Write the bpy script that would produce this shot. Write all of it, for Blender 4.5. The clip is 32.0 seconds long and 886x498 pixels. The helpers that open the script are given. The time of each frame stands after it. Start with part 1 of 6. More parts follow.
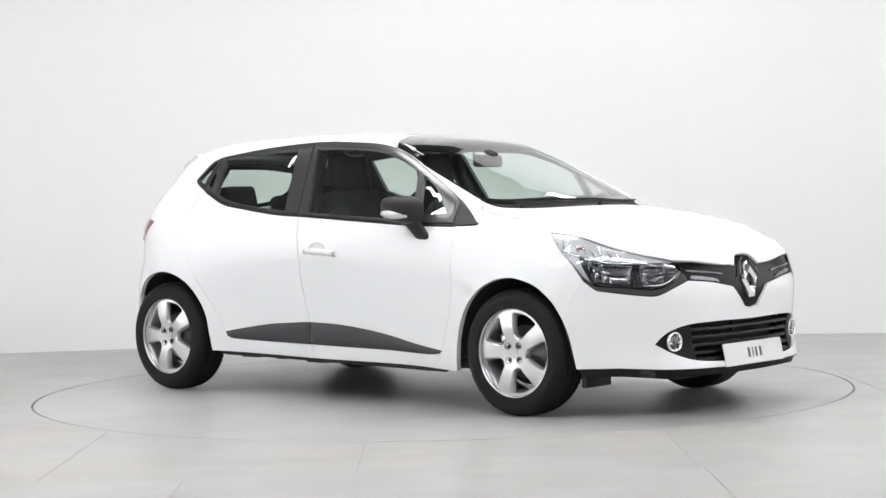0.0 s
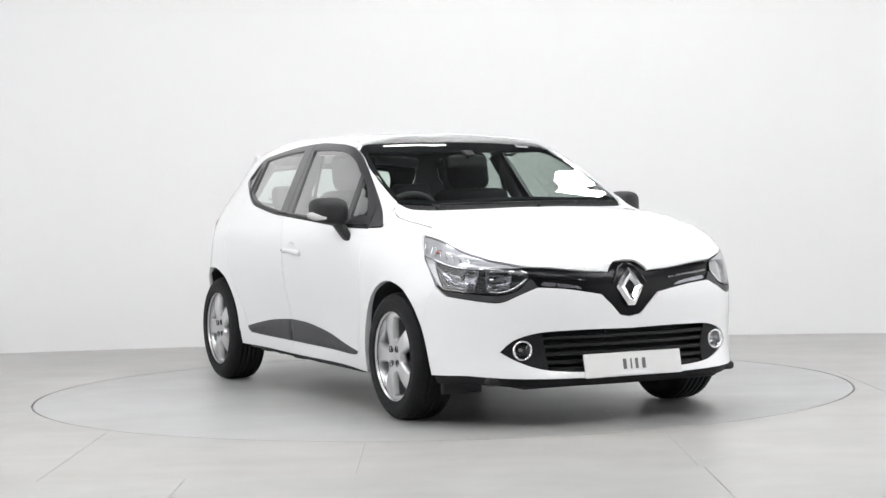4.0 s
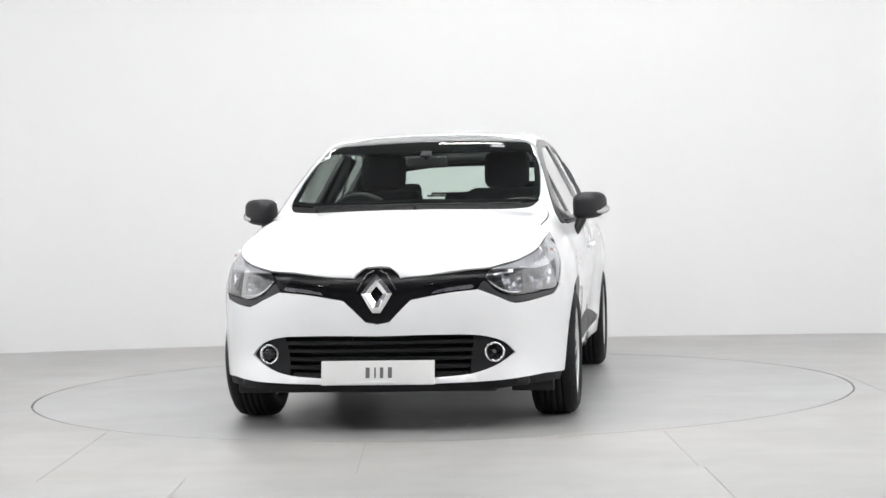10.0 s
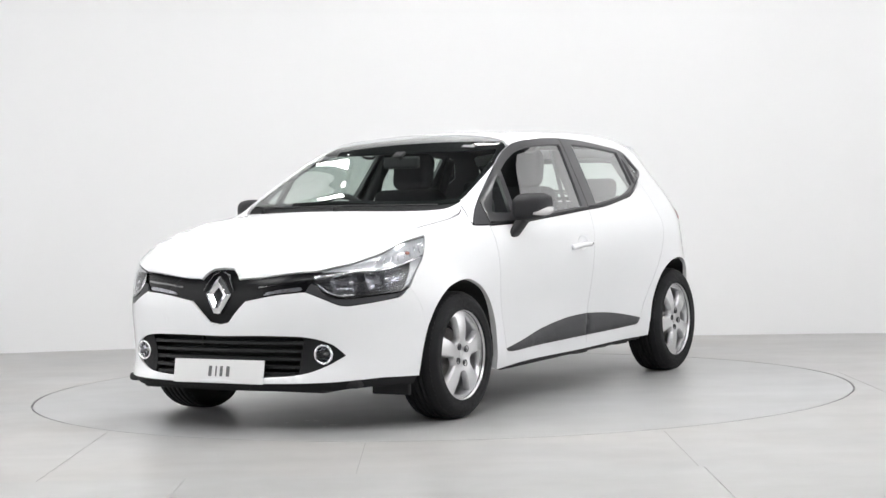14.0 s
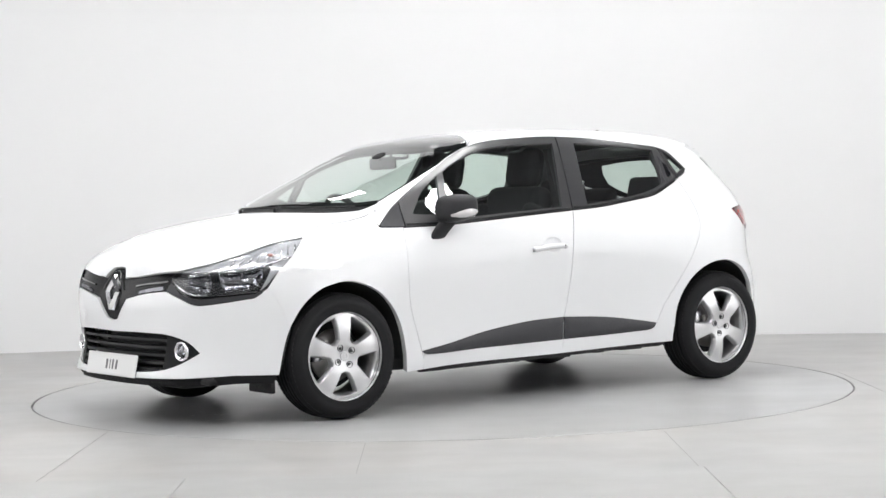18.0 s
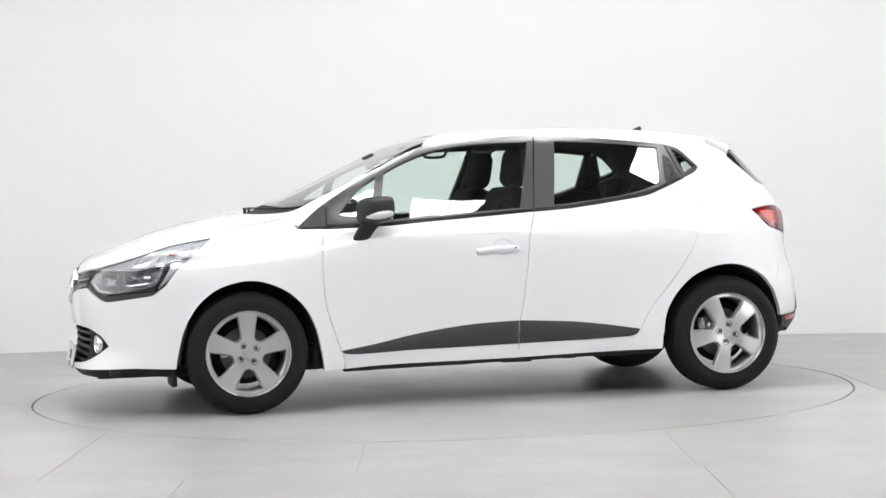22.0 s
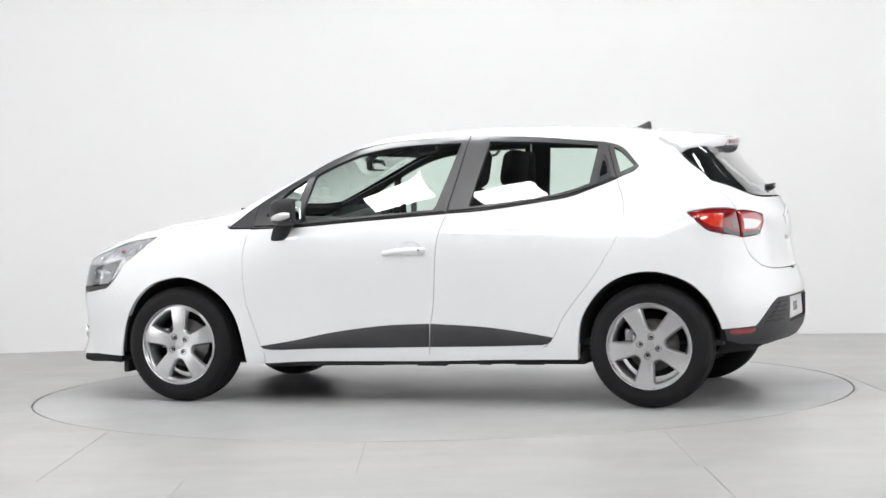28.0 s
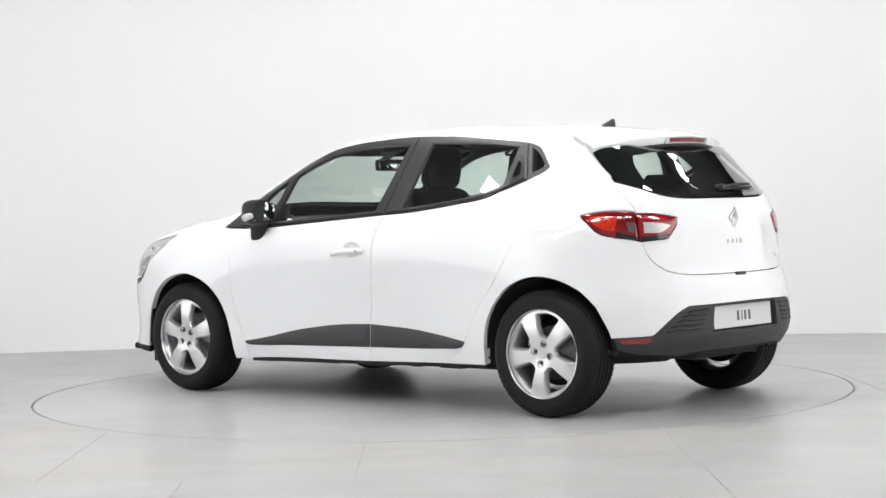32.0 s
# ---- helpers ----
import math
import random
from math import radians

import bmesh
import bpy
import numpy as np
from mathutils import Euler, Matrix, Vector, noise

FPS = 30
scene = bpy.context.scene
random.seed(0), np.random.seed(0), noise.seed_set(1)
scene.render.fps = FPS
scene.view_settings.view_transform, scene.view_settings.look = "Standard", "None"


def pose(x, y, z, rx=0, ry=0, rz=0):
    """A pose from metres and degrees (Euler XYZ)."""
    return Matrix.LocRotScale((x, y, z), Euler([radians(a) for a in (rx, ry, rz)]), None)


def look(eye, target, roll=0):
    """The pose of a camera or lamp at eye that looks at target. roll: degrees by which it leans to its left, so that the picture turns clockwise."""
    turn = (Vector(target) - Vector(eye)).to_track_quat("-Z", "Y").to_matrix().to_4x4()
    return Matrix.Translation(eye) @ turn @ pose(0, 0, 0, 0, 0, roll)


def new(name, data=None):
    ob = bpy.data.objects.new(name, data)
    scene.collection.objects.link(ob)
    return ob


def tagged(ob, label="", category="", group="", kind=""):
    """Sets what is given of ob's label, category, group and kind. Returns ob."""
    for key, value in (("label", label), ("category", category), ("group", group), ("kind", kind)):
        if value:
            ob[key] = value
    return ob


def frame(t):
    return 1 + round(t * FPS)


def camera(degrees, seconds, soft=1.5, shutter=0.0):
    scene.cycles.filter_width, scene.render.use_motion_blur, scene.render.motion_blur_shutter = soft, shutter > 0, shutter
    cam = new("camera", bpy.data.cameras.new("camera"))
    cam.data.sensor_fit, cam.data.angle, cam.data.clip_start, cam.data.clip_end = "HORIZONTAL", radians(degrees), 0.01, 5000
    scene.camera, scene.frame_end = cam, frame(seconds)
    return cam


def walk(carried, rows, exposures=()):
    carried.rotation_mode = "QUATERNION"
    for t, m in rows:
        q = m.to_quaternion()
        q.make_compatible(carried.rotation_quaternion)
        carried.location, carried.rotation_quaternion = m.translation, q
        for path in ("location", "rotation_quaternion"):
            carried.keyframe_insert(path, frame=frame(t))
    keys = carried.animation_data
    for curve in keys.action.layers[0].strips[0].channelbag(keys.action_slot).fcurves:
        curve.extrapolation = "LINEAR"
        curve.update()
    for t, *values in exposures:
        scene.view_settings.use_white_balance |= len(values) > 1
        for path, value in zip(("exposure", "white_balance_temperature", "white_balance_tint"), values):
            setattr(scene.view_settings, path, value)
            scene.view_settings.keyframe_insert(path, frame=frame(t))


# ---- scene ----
# ---- the camera stands still on its tripod ----
cam = camera(27.33, 32.0, soft=1.5)


def tripod(eye, yaw, pitch, roll):
    """Camera pose from its place, its heading from +y, its tilt and its lean, in degrees."""
    y, p = radians(yaw), radians(pitch)
    way = Vector((math.sin(y) * math.cos(p), math.cos(y) * math.cos(p), math.sin(p)))
    return look(eye, Vector(eye) + way * 5, roll)


STAND = tripod((0, -10.232, 1.051), 0.103, -1.507, -1.323)
walk(cam, [(0.0, STAND), (32.0, STAND)])
scene.view_settings.exposure = 0.0


# ---- materials ----
def mat(name, color, rough=0.5, metal=0.0, coat=0.0, var=0.04, scale=30.0, bump=0.0, bscale=200.0, spec=0.5, coords="Object", rvar=0.08):
    """Principled material with variation at two scales and fine relief."""
    m = bpy.data.materials.new(name)
    m.use_nodes = True
    nt = m.node_tree
    b = nt.nodes["Principled BSDF"]
    b.inputs["Roughness"].default_value = rough
    b.inputs["Metallic"].default_value = metal
    b.inputs["Coat Weight"].default_value = coat
    b.inputs["Coat Roughness"].default_value = 0.04
    b.inputs["Specular IOR Level"].default_value = spec
    tc = nt.nodes.new("ShaderNodeTexCoord")
    n1 = nt.nodes.new("ShaderNodeTexNoise")
    n1.inputs["Scale"].default_value = scale
    n1.inputs["Detail"].default_value = 6
    n2 = nt.nodes.new("ShaderNodeTexNoise")
    n2.inputs["Scale"].default_value = scale * 0.09
    n2.inputs["Detail"].default_value = 3
    nt.links.new(tc.outputs[coords], n1.inputs["Vector"])
    nt.links.new(tc.outputs[coords], n2.inputs["Vector"])
    mix = nt.nodes.new("ShaderNodeMath")
    mix.operation = "ADD"
    nt.links.new(n1.outputs["Fac"], mix.inputs[0])
    nt.links.new(n2.outputs["Fac"], mix.inputs[1])
    ramp = nt.nodes.new("ShaderNodeMapRange")
    ramp.inputs["From Min"].default_value, ramp.inputs["From Max"].default_value = 0.6, 1.4
    ramp.inputs["To Min"].default_value, ramp.inputs["To Max"].default_value = 1 - var, 1 + var
    nt.links.new(mix.outputs[0], ramp.inputs["Value"])
    vm = nt.nodes.new("ShaderNodeVectorMath")
    vm.operation = "SCALE"
    vm.inputs[0].default_value = color
    nt.links.new(ramp.outputs[0], vm.inputs["Scale"])
    nt.links.new(vm.outputs[0], b.inputs["Base Color"])
    rr = nt.nodes.new("ShaderNodeMapRange")
    rr.inputs["From Min"].default_value, rr.inputs["From Max"].default_value = 0.3, 0.7
    rr.inputs["To Min"].default_value, rr.inputs["To Max"].default_value = max(0.0, rough * (1 - rvar)), min(1.0, rough * (1 + rvar))
    nt.links.new(n1.outputs["Fac"], rr.inputs["Value"])
    nt.links.new(rr.outputs[0], b.inputs["Roughness"])
    if bump:
        n3 = nt.nodes.new("ShaderNodeTexNoise")
        n3.inputs["Scale"].default_value = bscale
        n3.inputs["Detail"].default_value = 4
        nt.links.new(tc.outputs[coords], n3.inputs["Vector"])
        bp = nt.nodes.new("ShaderNodeBump")
        bp.inputs["Strength"].default_value = bump
        bp.inputs["Distance"].default_value = 0.002
        nt.links.new(n3.outputs["Fac"], bp.inputs["Height"])
        nt.links.new(bp.outputs[0], b.inputs["Normal"])
    return m


def glass_mat(name, tint, mirror=0.09, rough=0.0, rise=4.0):
    """Thin pane: clear tinted transmission with a mirror gloss that rises at a grazing view."""
    m = bpy.data.materials.new(name)
    m.use_nodes = True
    nt = m.node_tree
    nt.nodes.clear()
    out = nt.nodes.new("ShaderNodeOutputMaterial")
    tr = nt.nodes.new("ShaderNodeBsdfTransparent")
    tr.inputs["Color"].default_value = (*tint, 1)
    gl = nt.nodes.new("ShaderNodeBsdfGlossy")
    gl.inputs["Roughness"].default_value = rough
    gl.inputs["Color"].default_value = (1, 1, 1, 1)
    lw = nt.nodes.new("ShaderNodeLayerWeight")
    lw.inputs["Blend"].default_value = 0.5
    pw = nt.nodes.new("ShaderNodeMath")
    pw.operation = "POWER"
    pw.inputs[1].default_value = rise
    nt.links.new(lw.outputs["Facing"], pw.inputs[0])
    mr = nt.nodes.new("ShaderNodeMath")
    mr.operation = "MULTIPLY_ADD"
    mr.inputs[1].default_value = 1 - mirror
    mr.inputs[2].default_value = mirror
    nt.links.new(pw.outputs[0], mr.inputs[0])
    mx = nt.nodes.new("ShaderNodeMixShader")
    nt.links.new(mr.outputs[0], mx.inputs[0])
    nt.links.new(tr.outputs[0], mx.inputs[1])
    nt.links.new(gl.outputs[0], mx.inputs[2])
    nt.links.new(mx.outputs[0], out.inputs["Surface"])
    return m


def glow(name, color, strength):
    m = bpy.data.materials.new(name)
    m.use_nodes = True
    nt = m.node_tree
    b = nt.nodes["Principled BSDF"]
    b.inputs["Base Color"].default_value = (*color, 1)
    b.inputs["Emission Color"].default_value = (*color, 1)
    b.inputs["Emission Strength"].default_value = strength
    return m


PAINT = mat("white_paint", (0.765, 0.770, 0.785), 0.55, 0, 1.0, var=0.004, scale=3, rvar=0.0, spec=0.12)
PAINT.node_tree.nodes["Principled BSDF"].inputs["Coat Roughness"].default_value = 0.022
BLACK_PLASTIC = mat("grained_black_plastic", (0.021, 0.021, 0.023), 0.5, var=0.15, scale=80, bump=0.25, bscale=1500, spec=0.3)
GREY_PLASTIC = mat("dark_grey_plastic", (0.042, 0.042, 0.046), 0.45, var=0.1, scale=80, bump=0.2, bscale=1500, spec=0.3)
PILLAR_FILM = mat("satin_black_film", (0.024, 0.024, 0.027), 0.35, 0, 0.65, var=0.06, scale=60, spec=0.8)
PILLAR_FILM.node_tree.nodes["Principled BSDF"].inputs["Coat Roughness"].default_value = 0.13
GLOSS_BLACK = mat("gloss_black", (0.006, 0.006, 0.008), 0.12, 0, 1.0, var=0.1, scale=20)
RUBBER = mat("tyre_rubber", (0.0115, 0.0115, 0.0125), 0.62, var=0.25, scale=60, bump=0.25, bscale=700, spec=0.17, rvar=0.15)
SEAL = mat("rubber_seal", (0.012, 0.012, 0.013), 0.6, var=0.1)
LINER = mat("wheel_arch_felt", (0.012, 0.012, 0.013), 0.9, var=0.2, scale=60, bump=0.3, bscale=300)
UNDER = mat("underbody_coating", (0.015, 0.015, 0.016), 0.8, var=0.3, scale=25, bump=0.3, bscale=120)
BOLT_DARK = mat("dark_bolt", (0.06, 0.06, 0.065), 0.45, 0.5, var=0.1)
ALLOY = mat("silver_alloy", (0.60, 0.60, 0.61), 0.30, 0.8, 0.4, var=0.03, scale=60, bump=0.03, bscale=1500)
STEEL = mat("brake_steel", (0.32, 0.31, 0.30), 0.4, 0.9, var=0.15, scale=60)
CHROME = mat("chrome", (0.88, 0.88, 0.9), 0.14, 1.0, var=0.02)
SATIN_CHROME = mat("satin_chrome", (0.6, 0.6, 0.62), 0.25, 1.0, var=0.04)
FABRIC = mat("black_seat_fabric", (0.009, 0.009, 0.011), 0.95, var=0.25, scale=120, bump=0.4, bscale=900)
DASH = mat("dash_plastic", (0.012, 0.0125, 0.014), 0.65, var=0.12, scale=80, bump=0.3, bscale=700)
HEADLINER = mat("grey_headliner", (0.10, 0.10, 0.105), 0.95, var=0.08, scale=90)
PLATE_WHITE = mat("plate_white", (0.66, 0.66, 0.66), 0.45, var=0.02, scale=20)
LETTER = mat("dark_lettering", (0.11, 0.11, 0.115), 0.5)
RED_LENS = mat("red_lens", (0.30, 0.005, 0.010), 0.12, 0, 1.0, var=0.15, scale=30)
RED_DARK = mat("dark_red_lens", (0.20, 0.005, 0.009), 0.12, 0, 1.0, var=0.15, scale=30)
CLEAR_LENS = mat("white_lens", (0.58, 0.57, 0.57), 0.15, 0.2, 1.0, var=0.1, scale=50)
REFLECTOR = mat("lamp_reflector", (0.30, 0.30, 0.33), 0.1, 1.0, var=0.05, scale=40, bump=0.3, bscale=80)
PALE_CHROME = mat("pale_chrome", (0.68, 0.68, 0.70), 0.22, 0.45, 0.3, var=0.04)
SMOKED_LENS = mat("smoked_lens", (0.13, 0.10, 0.10), 0.15, 0.1, 1.0, var=0.2, scale=60)
LAMP_SILVER = mat("lamp_silver", (0.42, 0.42, 0.44), 0.25, 0.35, 0.6, var=0.10, scale=60)
AMBER = mat("amber_bulb", (0.30, 0.12, 0.09), 0.2, 0, 0.5, var=0.1)
LAMP_PALE = mat("pale_lamp_field", (0.56, 0.56, 0.58), 0.2, 0.3, 0.8, var=0.12, scale=45, bump=0.15, bscale=90)
LAMP_DARK = mat("lamp_housing", (0.012, 0.012, 0.014), 0.25, 0.0, 0.4, var=0.3, scale=50)
DARK_ALLOY = mat("shaded_alloy", (0.16, 0.16, 0.165), 0.45, 0.5, var=0.1)
GRILLE_BLACK = mat("satin_grille_black", (0.006, 0.006, 0.007), 0.22, 0, 0.0, var=0.1, scale=20, spec=0.14)
BORDER_BLACK = mat("printed_glass_border", (0.004, 0.004, 0.0045), 0.6, var=0.05, scale=40, spec=0.03)
SLAT_BLACK = mat("slat_black_plastic", (0.007, 0.007, 0.008), 0.42, var=0.15, scale=80, spec=0.3)
SILVER_TRIM = mat("silver_trim", (0.20, 0.20, 0.22), 0.28, 0.8, var=0.04)
PAPER = mat("white_paper", (0.34, 0.34, 0.35), 0.7, var=0.02)
GLASS = glass_mat("tinted_glass", (0.90, 0.985, 0.94), 0.055)
REAR_GLASS = glass_mat("tinted_rear_glass", (0.90, 0.985, 0.94), 0.06, rise=2.2)
SIDE_GLASS = glass_mat("tinted_side_glass", (0.90, 0.985, 0.94), 0.06, rise=1.8)
LENS_GLASS = glass_mat("clear_polycarbonate", (0.93, 0.94, 0.95), 0.04, rise=3.2)
MIRROR = mat("mirror_silver", (0.9, 0.9, 0.9), 0.02, 1.0, var=0.0)


# ---- world and light: a closed white photo studio under ceiling softboxes ----
world = bpy.data.worlds.new("studio_world")
scene.world = world
world.use_nodes = True
world.node_tree.nodes["Background"].inputs["Color"].default_value = (1.0, 0.98, 0.98, 1)
world.node_tree.nodes["Background"].inputs["Strength"].default_value = 0.05

WALL = mat("studio_wall_paint", (0.788, 0.787, 0.792), 0.95, var=0.012, scale=1.2, spec=0.0, coords="Generated")


def worn_floor(name, color, warm, rough, spread):
    """Sealed concrete: broad cloudy patches, streaks and uneven gloss."""
    m = mat(name, color, rough, var=0.0, rvar=0.0, spec=0.45)
    nt = m.node_tree
    b = nt.nodes["Principled BSDF"]
    geo = nt.nodes.new("ShaderNodeNewGeometry")
    nt.links.remove(b.inputs["Base Color"].links[0])
    nt.links.remove(b.inputs["Roughness"].links[0])

    def noise(scale, detail, lo, hi, stretch=(1, 1, 1), rot=0.0):
        mp = nt.nodes.new("ShaderNodeMapping")
        mp.inputs["Scale"].default_value = stretch
        mp.inputs["Rotation"].default_value = (0, 0, rot)
        nt.links.new(geo.outputs["Position"], mp.inputs["Vector"])
        n = nt.nodes.new("ShaderNodeTexNoise")
        n.inputs["Scale"].default_value = scale
        n.inputs["Detail"].default_value = detail
        nt.links.new(mp.outputs[0], n.inputs["Vector"])
        r = nt.nodes.new("ShaderNodeMapRange")
        r.inputs["From Min"].default_value, r.inputs["From Max"].default_value = 0.32, 0.68
        r.inputs["To Min"].default_value, r.inputs["To Max"].default_value = lo, hi
        nt.links.new(n.outputs["Fac"], r.inputs["Value"])
        return r.outputs[0]

    def times(p, q):
        k = nt.nodes.new("ShaderNodeMath")
        k.operation = "MULTIPLY"
        nt.links.new(p, k.inputs[0])
        nt.links.new(q, k.inputs[1])
        return k.outputs[0]
    tone = times(noise(0.9, 3, 1 - spread, 1 + spread, (1, 1.6, 1), 0.5), noise(5.5, 2, 1 - spread * 0.6, 1 + spread * 0.6))
    tone = times(tone, noise(2.2, 2, 1 - spread * 0.5, 1 + spread * 0.5, (0.35, 2.6, 1), -0.2))
    mx = nt.nodes.new("ShaderNodeMix")
    mx.data_type = "RGBA"
    mx.inputs["A"].default_value = (*color, 1)
    mx.inputs["B"].default_value = (*warm, 1)
    nt.links.new(noise(0.7, 4, 0.0, 1.0, (1.3, 1, 1), 1.1), mx.inputs["Factor"])
    vm = nt.nodes.new("ShaderNodeVectorMath")
    vm.operation = "SCALE"
    nt.links.new(mx.outputs["Result"], vm.inputs[0])
    nt.links.new(tone, vm.inputs["Scale"])
    nt.links.new(vm.outputs[0], b.inputs["Base Color"])
    nt.links.new(noise(1.7, 2, rough * 0.9, rough * 1.1), b.inputs["Roughness"])
    return m


DECK_GREY = worn_floor("grey_deck_paint", (0.38, 0.383, 0.389), (0.375, 0.373, 0.368), 0.32, 0.05)
FLOOR_GREY = worn_floor("grey_floor_paint", (0.37, 0.37, 0.369), (0.388, 0.374, 0.36), 0.335, 0.06)
FLOOR_LIGHT = worn_floor("light_floor_tile", (0.375, 0.375, 0.372), (0.365, 0.362, 0.354), 0.325, 0.06)
CEILING = mat("dark_ceiling_paint", (0.06, 0.06, 0.065), 0.9, var=0.1, scale=2)
SOFTBOX = glow("softbox_diffuser", (1.0, 1.0, 1.0), 13.0)
WALL_FILL = glow("wall_fill_diffuser", (1.0, 1.0, 1.0), 5.6)
KEY_PANEL = glow("key_panel_diffuser", (1.0, 1.0, 1.0), 16.5)
HOUSING = mat("softbox_housing", (0.03, 0.03, 0.03), 0.6)
FRONT_BOX = glow("front_softbox_diffuser", (1.0, 1.0, 1.0), 29.0)
JOINT = mat("floor_joint_sealer", (0.325, 0.322, 0.316), 0.7, var=0.2, scale=20)
SPECK = mat("pale_speck", (0.75, 0.75, 0.74), 0.6)
# glow of the added side scrims that fill in wall and car flanks
SIDE_FILL = glow("side_fill_diffuser", (1.0, 1.0, 1.0), 1.5)


# ---- mesh helpers ----
def link_mesh(name, bm, material, parent=None, label="", smooth=True):
    me = bpy.data.meshes.new(name)
    bm.to_mesh(me)
    bm.free()
    if smooth:
        me.shade_smooth()
    ob = new(name, me)
    me.materials.append(material)
    if parent:
        ob.parent = parent
    if label:
        ob["label"] = label
    return ob


def part(name, bm, material, parent, label="", smooth=True):
    """One mesh object under a thing or under a part."""
    return link_mesh(name, bm, material, parent, label, smooth)


def from_arrays(name, verts, faces, material, parent=None, label="", normals=None, smooth=True):
    me = bpy.data.meshes.new(name)
    me.from_pydata([tuple(v) for v in verts], [], [tuple(f) for f in faces])
    if smooth:
        me.shade_smooth()
    if normals is not None:
        me.normals_split_custom_set_from_vertices([tuple(n) for n in normals])
    me.update()
    me.materials.append(material)
    ob = new(name, me)
    if parent:
        ob.parent = parent
    if label:
        ob["label"] = label
    return ob


def box(bm, size, at=(0, 0, 0), bevel=0.0, rot=None, seg=2):
    m = Matrix.Translation(at) @ (rot if rot else Matrix()) @ Matrix.Diagonal((*size, 1))
    r = bmesh.ops.create_cube(bm, size=1, matrix=m)
    if bevel:
        vs = set(r["verts"])
        es = [e for e in bm.edges if e.verts[0] in vs and e.verts[1] in vs]
        bmesh.ops.bevel(bm, geom=es, offset=bevel, segments=seg, profile=0.5, affect="EDGES")
    return bm


def lathe(profile, n=48, axis="y", close=False):
    """Solid of revolution round the y axis: profile of (radius, y)."""
    bm = bmesh.new()
    rings = []
    for k in range(n):
        a = 2 * math.pi * k / n
        rings.append([bm.verts.new((r * math.cos(a), y, r * math.sin(a))) for r, y in profile])
    m = len(profile)
    for k in range(n):
        A, B = rings[k], rings[(k + 1) % n]
        for j in range(m if close else m - 1):
            q = (A[j], A[(j + 1) % m], B[(j + 1) % m], B[j])
            bm.faces.new(q)
    bmesh.ops.remove_doubles(bm, verts=bm.verts, dist=1e-6)
    bmesh.ops.recalc_face_normals(bm, faces=bm.faces)
    return bm


def tube(points, radius, n=10, caps=True, bm=None):
    """A round bar along points; radius may be a list."""
    bm = bm or bmesh.new()
    pts = [Vector(p) for p in points]
    rad = radius if isinstance(radius, (list, tuple)) else [radius] * len(pts)
    rings = []
    side = None
    for i, p in enumerate(pts):
        d = (pts[min(i + 1, len(pts) - 1)] - pts[max(i - 1, 0)]).normalized()
        if side is None:
            side = d.orthogonal().normalized()
        side = (side - d * side.dot(d)).normalized()
        up = d.cross(side)
        rings.append([bm.verts.new(p + (side * math.cos(a) + up * math.sin(a)) * rad[i]) for a in [2 * math.pi * k / n for k in range(n)]])
    for A, B in zip(rings, rings[1:]):
        for k in range(n):
            bm.faces.new((A[k], A[(k + 1) % n], B[(k + 1) % n], B[k]))
    if caps:
        bm.faces.new(rings[0][::-1])
        bm.faces.new(rings[-1])
    return bm


def bent(points, step=0.02, closed=False):
    """Smooth curve (Catmull-Rom) through points of any dimension, sampled at about step."""
    P = [np.array(p, float) for p in points]
    n = len(P)
    if n < 3 and not closed:
        k = max(1, int(np.linalg.norm(P[1] - P[0]) / step))
        return [P[0] + (P[1] - P[0]) * j / k for j in range(k + 1)]
    out = []
    for i in range(n if closed else n - 1):
        a = P[(i - 1) % n] if closed or i > 0 else 2 * P[0] - P[1]
        b, c = P[i], P[(i + 1) % n]
        d = P[(i + 2) % n] if closed or i + 2 < n else 2 * P[-1] - P[-2]
        k = max(1, int(np.linalg.norm(c - b) / step))
        # centripetal spacing keeps the curve free of loops
        t0, t1 = 0.0, max(np.linalg.norm(b - a), 1e-6) ** 0.5
        t2 = t1 + max(np.linalg.norm(c - b), 1e-6) ** 0.5
        t3 = t2 + max(np.linalg.norm(d - c), 1e-6) ** 0.5
        for j in range(k):
            t = t1 + (t2 - t1) * j / k
            A1 = (t1 - t) / (t1 - t0) * a + (t - t0) / (t1 - t0) * b
            A2 = (t2 - t) / (t2 - t1) * b + (t - t1) / (t2 - t1) * c
            A3 = (t3 - t) / (t3 - t2) * c + (t - t2) / (t3 - t2) * d
            B1 = (t2 - t) / (t2 - t0) * A1 + (t - t0) / (t2 - t0) * A2
            B2 = (t3 - t) / (t3 - t1) * A2 + (t - t1) / (t3 - t1) * A3
            out.append((t2 - t) / (t2 - t1) * B1 + (t - t1) / (t2 - t1) * B2)
    if not closed:
        out.append(P[-1])
    return out


